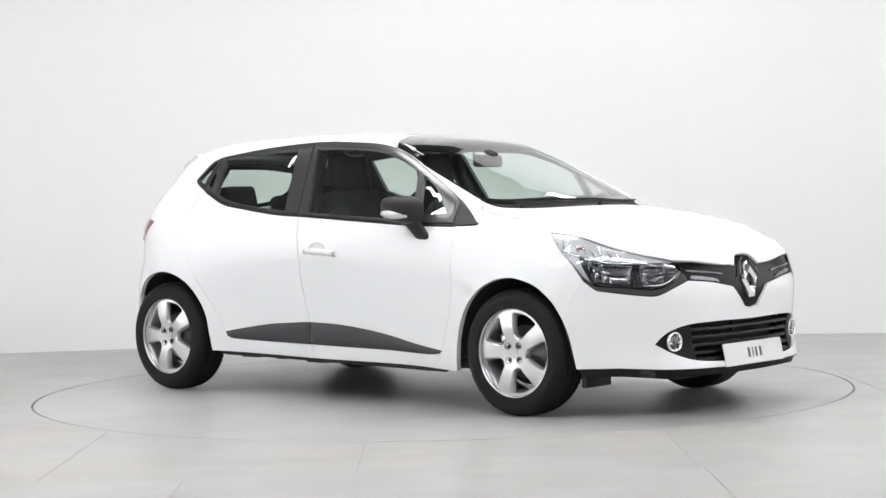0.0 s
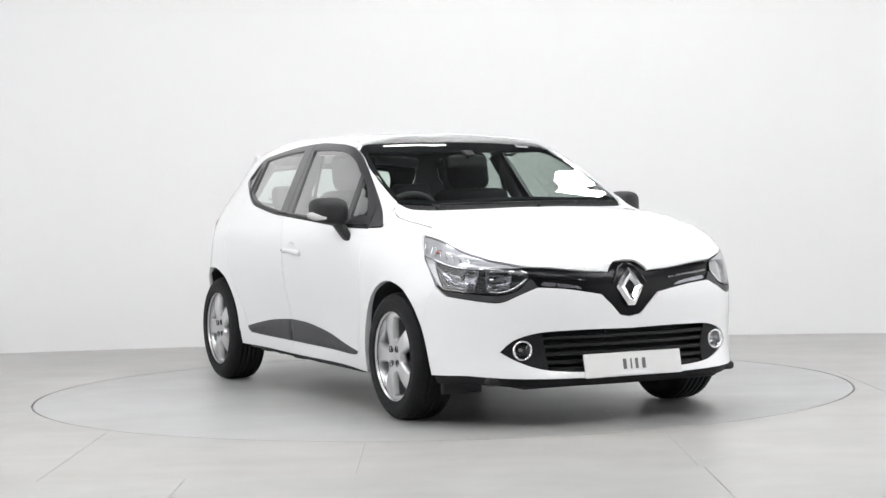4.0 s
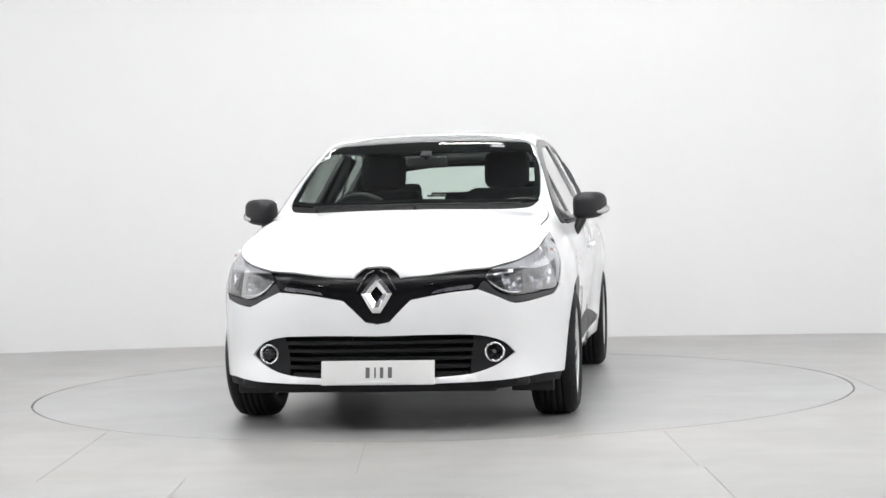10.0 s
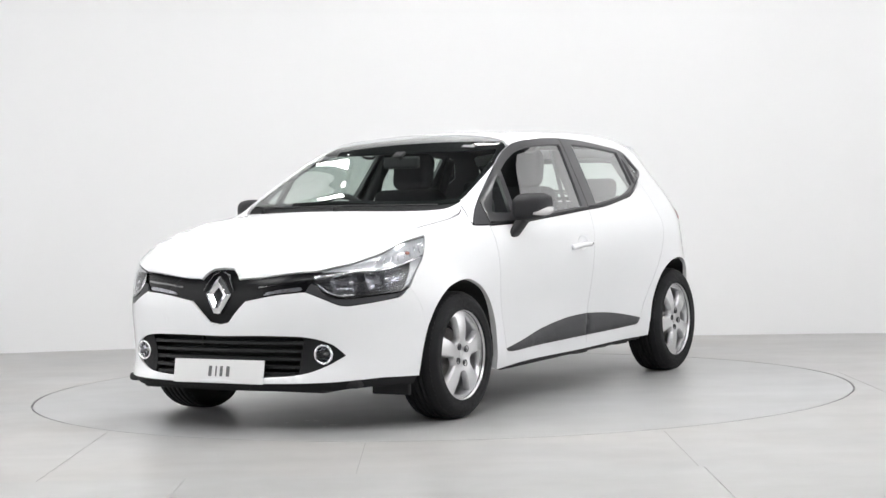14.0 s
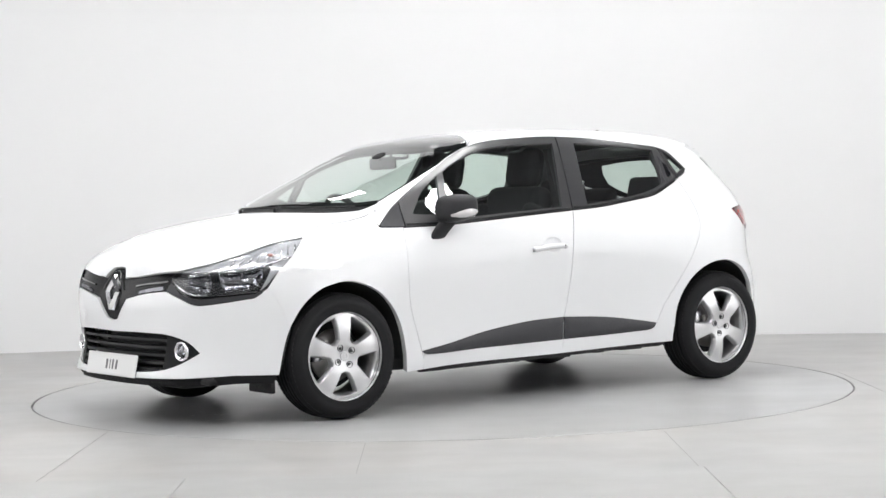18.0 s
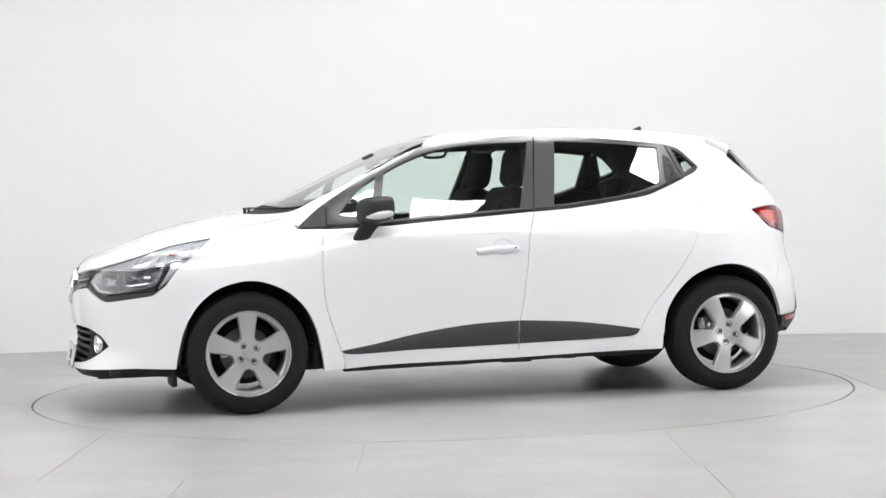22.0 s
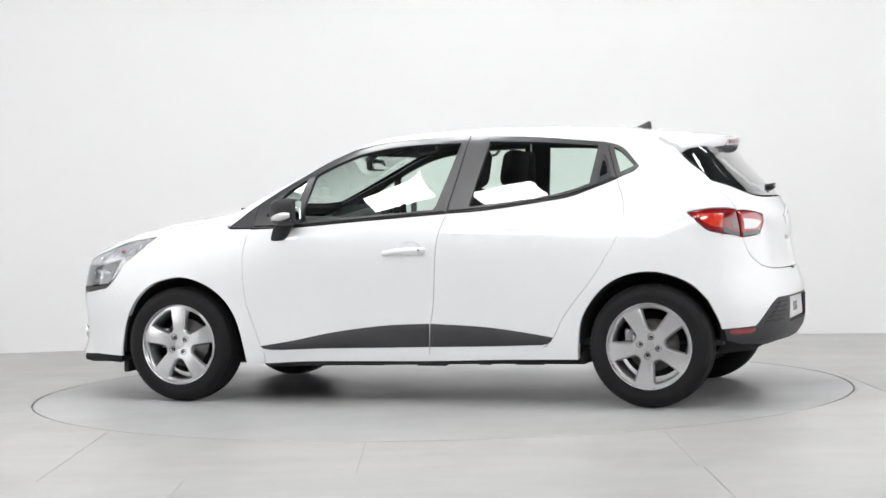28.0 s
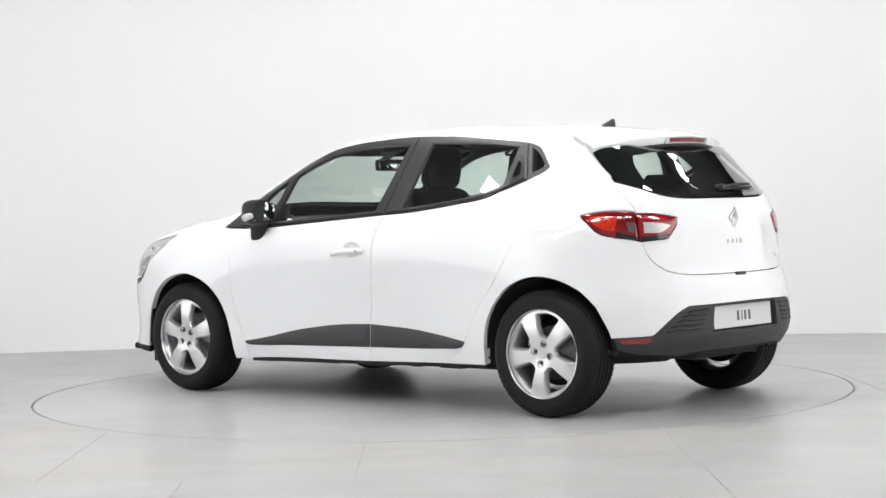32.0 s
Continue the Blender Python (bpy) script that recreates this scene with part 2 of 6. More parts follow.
def table(xs, ys, lo, hi, n=800, soft=0.02):
    """A smooth profile through stations, as a dense lookup."""
    o = np.argsort(xs)
    xs, ys = np.array(xs, float)[o], np.array(ys, float)[o]
    g = np.linspace(lo, hi, n)
    h = np.diff(xs)
    s = np.diff(ys) / h
    m = np.empty(len(xs))
    m[0], m[-1] = s[0], s[-1]
    m[1:-1] = (s[:-1] * h[1:] + s[1:] * h[:-1]) / (h[1:] + h[:-1])
    i = np.clip(np.searchsorted(xs, g) - 1, 0, len(xs) - 2)
    t = (g - xs[i]) / h[i]
    out = np.clip(t, 0, 1)
    v = (2 * out**3 - 3 * out**2 + 1) * ys[i] + (out**3 - 2 * out**2 + out) * h[i] * m[i] + (-2 * out**3 + 3 * out**2) * ys[i + 1] + (out**3 - out**2) * h[i] * m[i + 1]
    v += np.where(t < 0, (g - xs[0]) * m[0], 0) + np.where(t > 1, (g - xs[-1]) * m[-1], 0)
    k = max(1, int(soft / (g[1] - g[0])))
    w = np.exp(-0.5 * (np.arange(-3 * k, 3 * k + 1) / k) ** 2)
    v2 = np.convolve(np.pad(v, 3 * k, mode="reflect", reflect_type="odd"), w / w.sum(), mode="valid")
    return lambda q: np.interp(q, g, v2)


# ---- the car's skin: an implicit solid in the car's own space, x forward, y to its left ----
STATIONS = [2.0, 1.75, 1.5, 1.29, 1.0, 0.6, 0.0, -0.6, -1.0, -1.29, -1.55, -1.8, -2.0]
WIDTHS = (
    (0.15, "66 76 81 83 80 785 78 785 80 81 74 66 58"),
    (0.25, "70 79 835 85 825 81 805 81 83 84 775 70 62"),
    (0.35, "72 80 845 862 835 812 805 812 842 86 815 755 665"),
    (0.50, "73 80 85 866 84 822 815 822 85 868 84 78 69"),
    (0.65, "72 80 845 862 845 838 835 838 855 868 84 785 69"),
    (0.80, "70 765 80 825 832 84 842 845 85 85 825 775 68"),
    (0.90, "66 70 725 765 785 822 828 828 828 822 80 75 66"),
    (0.95, "62 66 68 72 745 79 805 805 80 79 775 73 64"),
    (1.05, "56 61 64 665 69 735 755 757 75 735 71 67 58"),
    (1.20, "50 54 57 60 62 655 675 678 668 645 61 57 50"),
    (1.35, "45 48 50 52 54 575 595 595 585 56 53 49 43"),
    (1.50, "38 41 43 44 46 49 505 505 50 475 45 41 36"),
)
GX, GZ = np.linspace(-2.2, 2.3, 451), np.linspace(0.0, 1.6, 161)
_rows = np.array([table(STATIONS, [float("0." + w) for w in row.split()], -2.2, 2.3, 451, 0.05)(GX) for _, row in WIDTHS])
WGRID = np.array([table([z for z, _ in WIDTHS], _rows[:, i], 0, 1.6, 161, 0.03)(GZ) for i in range(len(GX))])


def side_w(x, z):
    """Half width of the body at a station and a height."""
    u = np.clip((x + 2.2) / 0.01, 0, 449.999)
    v = np.clip(z / 0.01, 0, 159.999)
    i, j = u.astype(int), v.astype(int)
    a, b = u - i, v - j
    return WGRID[i, j] * (1 - a) * (1 - b) + WGRID[i + 1, j] * a * (1 - b) + WGRID[i, j + 1] * (1 - a) * b + WGRID[i + 1, j + 1] * a * b


top_z = table([2.16, 2.12, 2.07, 1.99, 1.9, 1.815, 1.655, 1.5, 1.3, 1.17, 1.12, 1.09, 0.86, 0.63, 0.47, 0.33, 0.2, 0.0, -0.3, -0.7, -1.0, -1.12, -1.4, -1.55, -1.8, -2.1],
              [0.60, 0.685, 0.765, 0.805, 0.84, 0.868, 0.925, 0.965, 1.003, 1.025, 1.036, 1.052, 1.149, 1.245, 1.315, 1.378, 1.408, 1.432, 1.447, 1.444, 1.43, 1.42, 1.378, 1.348, 1.29, 1.2], -2.3, 2.4, 2000, 0.012)
nose_x = table([0.1, 0.2, 0.235, 0.26, 0.34, 0.45, 0.55, 0.65, 0.73, 0.8, 0.9, 1.1], [2.06, 2.11, 2.14, 2.125, 2.10, 2.105, 2.115, 2.11, 2.09, 2.05, 1.95, 1.75], 0, 1.6, 1600, 0.008)
tail_x = table([0.1, 0.25, 0.3, 0.37, 0.45, 0.55, 0.62, 0.665, 0.75, 0.835, 0.95, 1.04, 1.2, 1.3, 1.36, 1.5], [1.72, 1.80, 1.88, 1.92, 1.925, 1.92, 1.905, 1.885, 1.868, 1.86, 1.845, 1.80, 1.655, 1.565, 1.50, 1.36], 0, 1.6, 1600, 0.015)


def smax(a, b, k):
    h = np.maximum(k - np.abs(a - b), 0) / k
    return np.maximum(a, b) + h * h * k * 0.25


def skin(p):
    """Below zero inside the body."""
    x, y, z = p[..., 0], np.abs(p[..., 1]), p[..., 2]
    y2 = y * y
    side = y - side_w(x, z)
    wrap = (0.08 + 0.22 * np.clip((x - 0.5) / 0.45, 0, 1)) * np.clip((1.35 - x) / 0.3, 0, 1) * np.clip((x + 0.3) / 0.5, 0, 1)
    crown = 0.025 + 0.045 * np.clip((x - 0.95) / 0.25, 0, 1) + 0.06 * np.clip((0.45 - x) / 0.5, 0, 1)
    top = z - top_z(x + wrap * y2) + crown * y2
    slope = 0.75
    front = x - nose_x(z) + 0.118 * y2 + 0.59 * y2 * y2
    rear = -x - tail_x(z) + 0.14 * y2 + 0.55 * y2 * y2
    f = smax(side, front, 0.16)
    f = smax(f, rear, 0.14)
    return smax(f, top * slope, 0.055)


def cast(o, d, far=2.4):
    """Where rays that leave the inside of the body meet its skin."""
    o, d = np.broadcast_arrays(np.asarray(o, float), np.asarray(d, float))
    lo, hi = np.zeros(len(o)), np.full(len(o), far)
    for _ in range(30):
        mid = 0.5 * (lo + hi)
        ins = skin(o + d * mid[:, None]) < 0
        lo, hi = np.where(ins, mid, lo), np.where(ins, hi, mid)
    return o + d * lo[:, None]


def normal_at(p, e=0.006):
    g = np.stack([skin(p + np.eye(3)[i] * e) - skin(p - np.eye(3)[i] * e) for i in range(3)], 1)
    return g / np.maximum(np.linalg.norm(g, axis=1, keepdims=True), 1e-9)


AXIS_Z, NOSE_O, TAIL_O = 0.62, 0.9, -0.9


def lift(kind, uv):
    """From a chart of the skin to space. C: round the long axis; F: fan at the nose; R: fan at the tail."""
    uv = np.asarray(uv, float)
    zero = np.zeros(len(uv))
    if kind == "C":
        a = uv[:, 1] / 0.8
        return cast(np.stack([uv[:, 0], zero, zero + AXIS_Z], 1), np.stack([zero, np.cos(a), np.sin(a)], 1))
    a = uv[:, 0] / 1.0
    if kind == "F":
        return cast(np.stack([zero + NOSE_O, zero, uv[:, 1]], 1), np.stack([np.cos(a), np.sin(a), zero], 1))
    return cast(np.stack([zero + TAIL_O, zero, uv[:, 1]], 1), np.stack([-np.cos(a), np.sin(a), zero], 1))


def chart(kind, p):
    p = np.asarray(p, float)
    if kind == "C":
        return np.stack([p[:, 0], 0.8 * np.arctan2(p[:, 2] - AXIS_Z, p[:, 1])], 1)
    if kind == "F":
        return np.stack([np.arctan2(p[:, 1], p[:, 0] - NOSE_O), p[:, 2]], 1)
    return np.stack([np.arctan2(p[:, 1], TAIL_O - p[:, 0]), p[:, 2]], 1)


def on(view, pts):
    """Points of the skin given as seen from the side S (x, z), above T (x, y), the front F (y, z) or the back R (y, z)."""
    q = np.array([[float(a) for a in p.split(",")] for p in pts.split()]) if isinstance(pts, str) else np.asarray(pts, float)
    zero = np.zeros(len(q))
    if view == "S":
        return cast(np.stack([q[:, 0], zero, q[:, 1]], 1), np.stack([zero, zero + 1, zero], 1))
    if view == "T":
        return cast(np.stack([q[:, 0], q[:, 1], zero + 0.5], 1), np.stack([zero, zero, zero + 1], 1))
    if view == "F":
        return cast(np.stack([zero + 0.9, q[:, 0], q[:, 1]], 1), np.stack([zero + 1, zero, zero], 1))
    return cast(np.stack([zero - 0.9, q[:, 0], q[:, 1]], 1), np.stack([zero - 1, zero, zero], 1))


def outline(kind, runs, step=0.02, mirror=False):
    """A closed outline in a chart from runs of (view, points); runs meet at corners. mirror: the half outline from the centre line is completed."""
    out = []
    for view, pts in runs:
        c = chart(kind, on(view, pts))
        run = bent(list(c), step) if len(c) > 1 else list(c)
        if out and np.linalg.norm(run[0] - out[-1]) < 0.004:
            run = run[1:]
        elif out:
            out += bent([out[-1], run[0]], step)[1:-1]
        out += run
    out = np.array(out)
    if mirror:
        if kind == "C":
            m = out.copy()
            m[:, 1] = 0.8 * math.pi - m[:, 1]
        else:
            m = out * np.array([-1, 1])
        out = np.concatenate([out, m[::-1]])
    keep = [0]
    for i in range(1, len(out)):
        if np.linalg.norm(out[i] - out[keep[-1]]) > 0.003:
            keep.append(i)
    if np.linalg.norm(out[keep[-1]] - out[keep[0]]) < 0.003:
        keep.pop()
    return out[keep]


def inside(poly, pts):
    x, y = pts[:, 0], pts[:, 1]
    r = np.zeros(len(pts), bool)
    n = len(poly)
    j = n - 1
    for i in range(n):
        (xi, yi), (xj, yj) = poly[i], poly[j]
        if yi != yj:
            r ^= ((yi > y) != (yj > y)) & (x < (xj - xi) * (y - yi) / (yj - yi) + xi)
        j = i
    return r


def shrink(poly, d):
    """The outline drawn in by d."""
    a = np.roll(poly, 1, 0)
    b = np.roll(poly, -1, 0)
    t = b - a
    t /= np.maximum(np.linalg.norm(t, axis=1, keepdims=True), 1e-9)
    area = 0.5 * np.sum(poly[:, 0] * np.roll(poly[:, 1], -1) - poly[:, 1] * np.roll(poly[:, 0], -1))
    nrm = np.stack([-t[:, 1], t[:, 0]], 1) * (1 if area > 0 else -1)
    return poly + nrm * d


def fill(poly, holes=(), grid=0.035):
    """Triangles inside a flat outline with holes, with points inside on a grid."""
    from mathutils.geometry import delaunay_2d_cdt
    pts, edges = [], []
    for loop in (poly, *holes):
        k = len(pts)
        pts += [tuple(p) for p in loop]
        edges += [(k + i, k + (i + 1) % len(loop)) for i in range(len(loop))]
    lo, hi = poly.min(0), poly.max(0)
    gx, gy = np.arange(lo[0] + grid * 0.5, hi[0], grid), np.arange(lo[1] + grid * 0.5, hi[1], grid)
    if len(gx) and len(gy):
        g = np.stack(np.meshgrid(gx, gy), -1).reshape(-1, 2)
        ok = inside(poly, g)
        for h in holes:
            ok &= ~inside(h, g)
        g = g[ok]
        B = np.array(pts)
        if len(g):
            near = np.array([np.min(np.sum((B - q) ** 2, 1)) for q in g])
            g = g[near > (grid * 0.42) ** 2]
            pts += [tuple(p) for p in g]
    v, _, f, *_ = delaunay_2d_cdt([Vector(p) for p in pts], edges, [], 0, 1e-7)
    v = np.array([(p.x, p.y) for p in v])
    f = np.array([t for t in f if len(t) == 3])
    c = v[f].mean(1)
    ok = inside(poly, c)
    for h in holes:
        ok &= ~inside(h, c)
    return v, f[ok]


def shell(name, kind, poly, material, parent, holes=(), off=0.0, depth=0.014, gap=0.0018, grid=0.04, label="", flip=False, both=False, dome=0.0):
    """A panel of the skin: outline in a chart, lifted, with turned-in edges. flip: on the car's right. both: one on each side."""
    if both:
        return [shell(name, kind, poly, material, parent if not isinstance(parent, (list, tuple)) else parent[k], holes, off, depth, gap, grid, label, bool(k), dome=dome) for k in (0, 1)]
    P = shrink(np.asarray(poly), gap)
    H = [shrink(np.asarray(h), -gap) for h in holes]
    v, f = fill(P, H, grid)
    p = lift(kind, v)
    n = normal_at(p)
    p = p + n * off
    # face order follows the outward normal
    cr = np.cross(p[f[:, 1]] - p[f[:, 0]], p[f[:, 2]] - p[f[:, 0]])
    if np.sum(cr * n[f[:, 0]]) < 0:
        f = f[:, ::-1]
    if dome:
        loops = np.concatenate([P, *H])
        d = np.array([np.sqrt(np.min(np.sum((loops - q) ** 2, 1))) for q in v])
        p = p + n * (dome * (1 - np.exp(-(d / 0.012) ** 1.2)))[:, None]
    verts, faces, norms = [*p], [*map(list, f)], [*n]
    count = {}
    for a, b, c in f:
        for e in ((a, b), (b, c), (c, a)):
            count[e] = 1
    for (a, b) in list(count):
        if (b, a) not in count:
            k = len(verts)
            e = p[b] - p[a]
            sidew = np.cross(e, n[a])
            sidew /= max(np.linalg.norm(sidew), 1e-9)
            verts += [p[a], p[b], p[b] - n[b] * depth, p[a] - n[a] * depth]
            norms += [sidew, sidew, sidew, sidew]
            faces.append([k + 1, k, k + 3, k + 2])
    verts, norms = np.array(verts), np.array(norms)
    if flip:
        verts, norms = verts * np.array([1, -1, 1]), norms * np.array([1, -1, 1])
        faces = [g[::-1] for g in faces]
    return from_arrays(name, verts, faces, material, parent, label, None if dome else norms)


# ---- the studio ----
WALL_TOP = 3.75


def studio():
    # back wall, gently curved in plan, one skin with thickness
    bm = bmesh.new()
    cols = []
    for k in range(49):
        x = -7 + 14 * k / 48
        y = 3.52 - 0.028 * x * x
        cols.append([bm.verts.new((x, y, -0.1)), bm.verts.new((x, y, WALL_TOP)), bm.verts.new((x, y + 0.2, WALL_TOP)), bm.verts.new((x, y + 0.2, -0.1))])
    for a, b in zip(cols, cols[1:]):
        for j in range(4):
            bm.faces.new((a[j], b[j], b[(j + 1) % 4], a[(j + 1) % 4]))
    bm.faces.new(cols[0])
    bm.faces.new(cols[-1][::-1])
    bmesh.ops.recalc_face_normals(bm, faces=bm.faces)
    back = link_mesh("wall_north", bm, WALL)
    back.data.set_sharp_from_angle(angle=radians(30))
    tagged(back, "white painted curved studio back wall", "wall", kind="structure")
    for name, size, at in (("wall_west", (0.2, 16, 4.4), (-7.1, -4.2, 2.1)), ("wall_east", (0.2, 16, 4.4), (7.1, -4.2, 2.1)), ("wall_south", (14.4, 0.2, 4.4), (0, -12.2, 2.1))):
        tagged(link_mesh(name, box(bmesh.new(), size, at), WALL, smooth=False), "white painted studio wall", "wall", kind="structure")
    tagged(link_mesh("ceiling", box(bmesh.new(), (14.4, 16.4, 0.2), (0, -4.2, 4.35)), CEILING, smooth=False), "dark painted studio ceiling", "ceiling", kind="structure")
    tagged(link_mesh("wall_upper", box(bmesh.new(), (14.4, 0.1, 4.35 - 0.1), (0, 4.05, 2.2)), CEILING, smooth=False), "dark painted wall over the white back wall", "wall", kind="structure")
    # floor sheet with a round opening for the turntable
    R = 2.262
    bm = bmesh.new()
    n = 96
    ring = [bm.verts.new((R * math.cos(2 * math.pi * k / n), R * math.sin(2 * math.pi * k / n), 0)) for k in range(n)]
    low = [bm.verts.new((R * math.cos(2 * math.pi * k / n), R * math.sin(2 * math.pi * k / n), -0.06)) for k in range(n)]
    for k in range(n):
        bm.faces.new((ring[k], ring[(k + 1) % n], low[(k + 1) % n], low[k]))
    sq = []
    for k in range(n):
        a = 2 * math.pi * k / n
        c, s = math.cos(a), math.sin(a)
        t = min(7.2 / max(abs(c), 1e-6), (4.0 if s > 0 else 3.19) / max(abs(s), 1e-6))
        sq.append(bm.verts.new((c * t, s * t, 0)))
    for k in range(n):
        bm.faces.new((ring[k], sq[k], sq[(k + 1) % n], ring[(k + 1) % n]))
    # fill the corners that the fan cuts off
    for sx in (-1, 1):
        for sy, yy in ((1, 4.0), (-1, -3.19)):
            best = sorted(range(n), key=lambda k: -(sq[k].co.x * sx + sq[k].co.y * sy))[:2]
            v = bm.verts.new((7.2 * sx, yy, 0))
            onx = [k for k in range(n) if abs(sq[k].co.x - 7.2 * sx) < 1e-4 and sq[k].co.y * sy > 0]
            ony = [k for k in range(n) if abs(sq[k].co.y - yy) < 1e-4 and sq[k].co.x * sx > 0]
            a = max(onx, key=lambda k: sq[k].co.y * sy)
            b = max(ony, key=lambda k: sq[k].co.x * sx)
            bm.faces.new((sq[a], v, sq[b]))
    bmesh.ops.recalc_face_normals(bm, faces=bm.faces)
    for f in bm.faces:
        if abs(f.normal.z) > 0.9 and f.normal.z < 0:
            f.normal_flip()
    floor = tagged(link_mesh("floor", bm, FLOOR_GREY, smooth=False), "smooth pale grey painted studio floor", "floor", kind="structure")
    tagged(link_mesh("floor_bed", box(bmesh.new(), (14.4, 16.4, 0.1), (0, -4.2, -0.115)), FLOOR_GREY, smooth=False), "grey bed under the studio floor", "floor", kind="structure")
    # large pale tiles before the turntable
    bm = bmesh.new()
    box(bm, (2.005, 1.933, 0.05), (0, 0, -0.0245), 0.0015)
    first = link_mesh("tile", bm, FLOOR_LIGHT, floor, smooth=False)
    for i in range(-3, 4):
        for j in range(5):
            o = first if (i, j) == (-3, 0) else new("tile", first.data)
            o.parent = floor
            o.location = (2.008 * i, -4.16 - 1.936 * j, 0)
    # narrow sealed joints between the poured bays round the disc
    for x0, y0, y1, wd in ((-1.585, -1.66, -3.188, 0.0025), (-0.345, -2.29, -3.188, 0.0025), (0.985, -2.12, -3.188, 0.0025), (2.31, 0.4, -3.188, 0.0025), (-2.86, 0.9, -3.188, 0.0025)):
        part("joint", box(bmesh.new(), (wd, abs(y1 - y0), 0.0012), (x0, (y0 + y1) / 2, 0.0003)), JOINT, floor, smooth=False)
    # the disc that turns, level with the floor round it
    disc = tagged(new("turntable"), "flush round grey turntable disc set in the floor", "turntable")
    bm = lathe([(0, -0.05), (2.252, -0.05), (2.252, -0.003), (2.249, 0), (0, 0)], 128)
    for v in bm.verts:
        v.co = Vector((v.co.x, v.co.z, v.co.y))
    bmesh.ops.recalc_face_normals(bm, faces=bm.faces)
    part("deck", bm, DECK_GREY, disc, smooth=False)
    bm = lathe([(2.2525, -0.05), (2.2525, -0.001), (2.2565, -0.001), (2.2565, -0.05)], 128, close=True)
    for v in bm.verts:
        v.co = Vector((v.co.x, v.co.z, v.co.y))
    bmesh.ops.recalc_face_normals(bm, faces=bm.faces)
    part("edge_ring", bm, DARK_ALLOY, disc, "thin dark metal edge ring", smooth=False)
    rnd = random.Random(11)
    for k in range(9):
        bm = bmesh.new()
        bmesh.ops.create_circle(bm, cap_ends=True, segments=9, radius=1)
        for v in bm.verts:
            v.co = Vector((v.co.x * rnd.uniform(0.7, 1.3), v.co.y * rnd.uniform(0.7, 1.3), 0))
        bm.transform(pose(1.62 + rnd.uniform(-0.14, 0.14), rnd.uniform(0.05, 0.55), 0.0012, 0, 0, rnd.uniform(0, 90)) @ Matrix.Diagonal((rnd.uniform(0.006, 0.016), rnd.uniform(0.006, 0.03), 1, 1)))
        part("paint_speck", bm, SPECK, disc, "pale paint speck", smooth=False)
    return disc


def softboxes():
    """Diffuser boxes that hang under the dark ceiling."""
    def one(w, l, m, glowing, label):
        t = tagged(new("ceiling_softbox"), label, "light", "studio ceiling lights")
        part("housing", box(bmesh.new(), (w + 0.06, l + 0.06, 0.12), (0, 0, 0.065), 0.01), HOUSING, t, smooth=False)
        part("diffuser", box(bmesh.new(), (w, l, 0.02), (0, 0, -0.006)), glowing, t, "glowing white diffuser", smooth=False)
        t.matrix_basis = m
        up = m.inverted().to_3x3() @ Vector((0, 0, 1))
        for sx in (-1, 1):
            foot = Vector((sx * w * 0.4, 0, 0.12))
            part("hanger", tube([foot, foot + up * (4.27 - (m @ foot).z)], 0.008, 8), HOUSING, t)
        return t
    # assumed overhead boxes, added to light roof, bonnet and floor
    for x in (-1.6, -0.55, 0.55, 1.6):
        one(0.85, 1.0, pose(x, -0.45, 4.05), SOFTBOX, "unseen white glowing softbox added over the turntable")
    # unseen boxes added to lift the brightness of the back wall
    for x in (-3.6, -1.2, 1.2, 3.6):
        one(0.9, 0.6, pose(x, 0.95, 3.95, 62), WALL_FILL, "unseen softbox added to brighten the back wall")
    # a ring of small panels about the turntable, and a row over the front of the studio
    for x, y, w, l in ((0.26, -2.68, 0.62, 0.20), (1.36, -2.66, 0.72, 0.27), (3.0, -1.45, 0.34, 0.66), (-1.33, -2.58, 0.60, 0.36), (-2.2, -2.12, 0.55, 0.30), (-3.1, -1.1, 0.30, 0.62)):
        one(w, l, pose(x, y, 4.05), KEY_PANEL, "bright softbox panel by the turntable")
    for x, y, z, w, l, tilt in ((0.2, 2.85, 4.05, 0.62, 0.36, 0), (-1.5, 3.1, 3.8, 0.35, 0.25, -50), (1.9, 3.1, 3.55, 0.7, 0.28, -50), (3.6, 1.1, 4.05, 0.75, 0.45, 0)):
        one(w, l, pose(x, y, z, tilt), SOFTBOX, "white glowing softbox panel behind the turntable")
    for x in (-3.4, -2.2, -1.1, 0.1, 1.15, 2.2, 3.4):
        one(0.7, 0.45, pose(x, -5.3, 4.05, 14), FRONT_BOX, "bright softbox panel over the front of the studio")
    # added fill: outer panels that brighten the car's sides when turned
    for sx in (-1, 1):
        one(1.1, 0.6, pose(4.7 * sx, -3.9, 4.05, 10, 24 * sx), FRONT_BOX, "unseen tilted fill panel added at the side")


def side_fill_scrims():
    """Wide glowing scrims on feet along both side walls, unseen and added as fill."""
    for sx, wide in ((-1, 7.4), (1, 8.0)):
        t = tagged(new("fill_scrim"), "very wide white glowing fill scrim on black feet, added out of view", "light", "standing lights")
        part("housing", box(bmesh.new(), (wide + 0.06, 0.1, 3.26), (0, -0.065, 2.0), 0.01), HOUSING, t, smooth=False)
        part("diffuser", box(bmesh.new(), (wide, 0.02, 3.2), (0, 0.0, 2.0)), SIDE_FILL, t, "glowing white diffuser", smooth=False)
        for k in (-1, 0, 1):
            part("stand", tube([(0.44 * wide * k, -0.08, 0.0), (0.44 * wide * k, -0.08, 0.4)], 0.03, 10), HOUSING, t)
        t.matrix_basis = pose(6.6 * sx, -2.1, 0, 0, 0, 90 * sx)


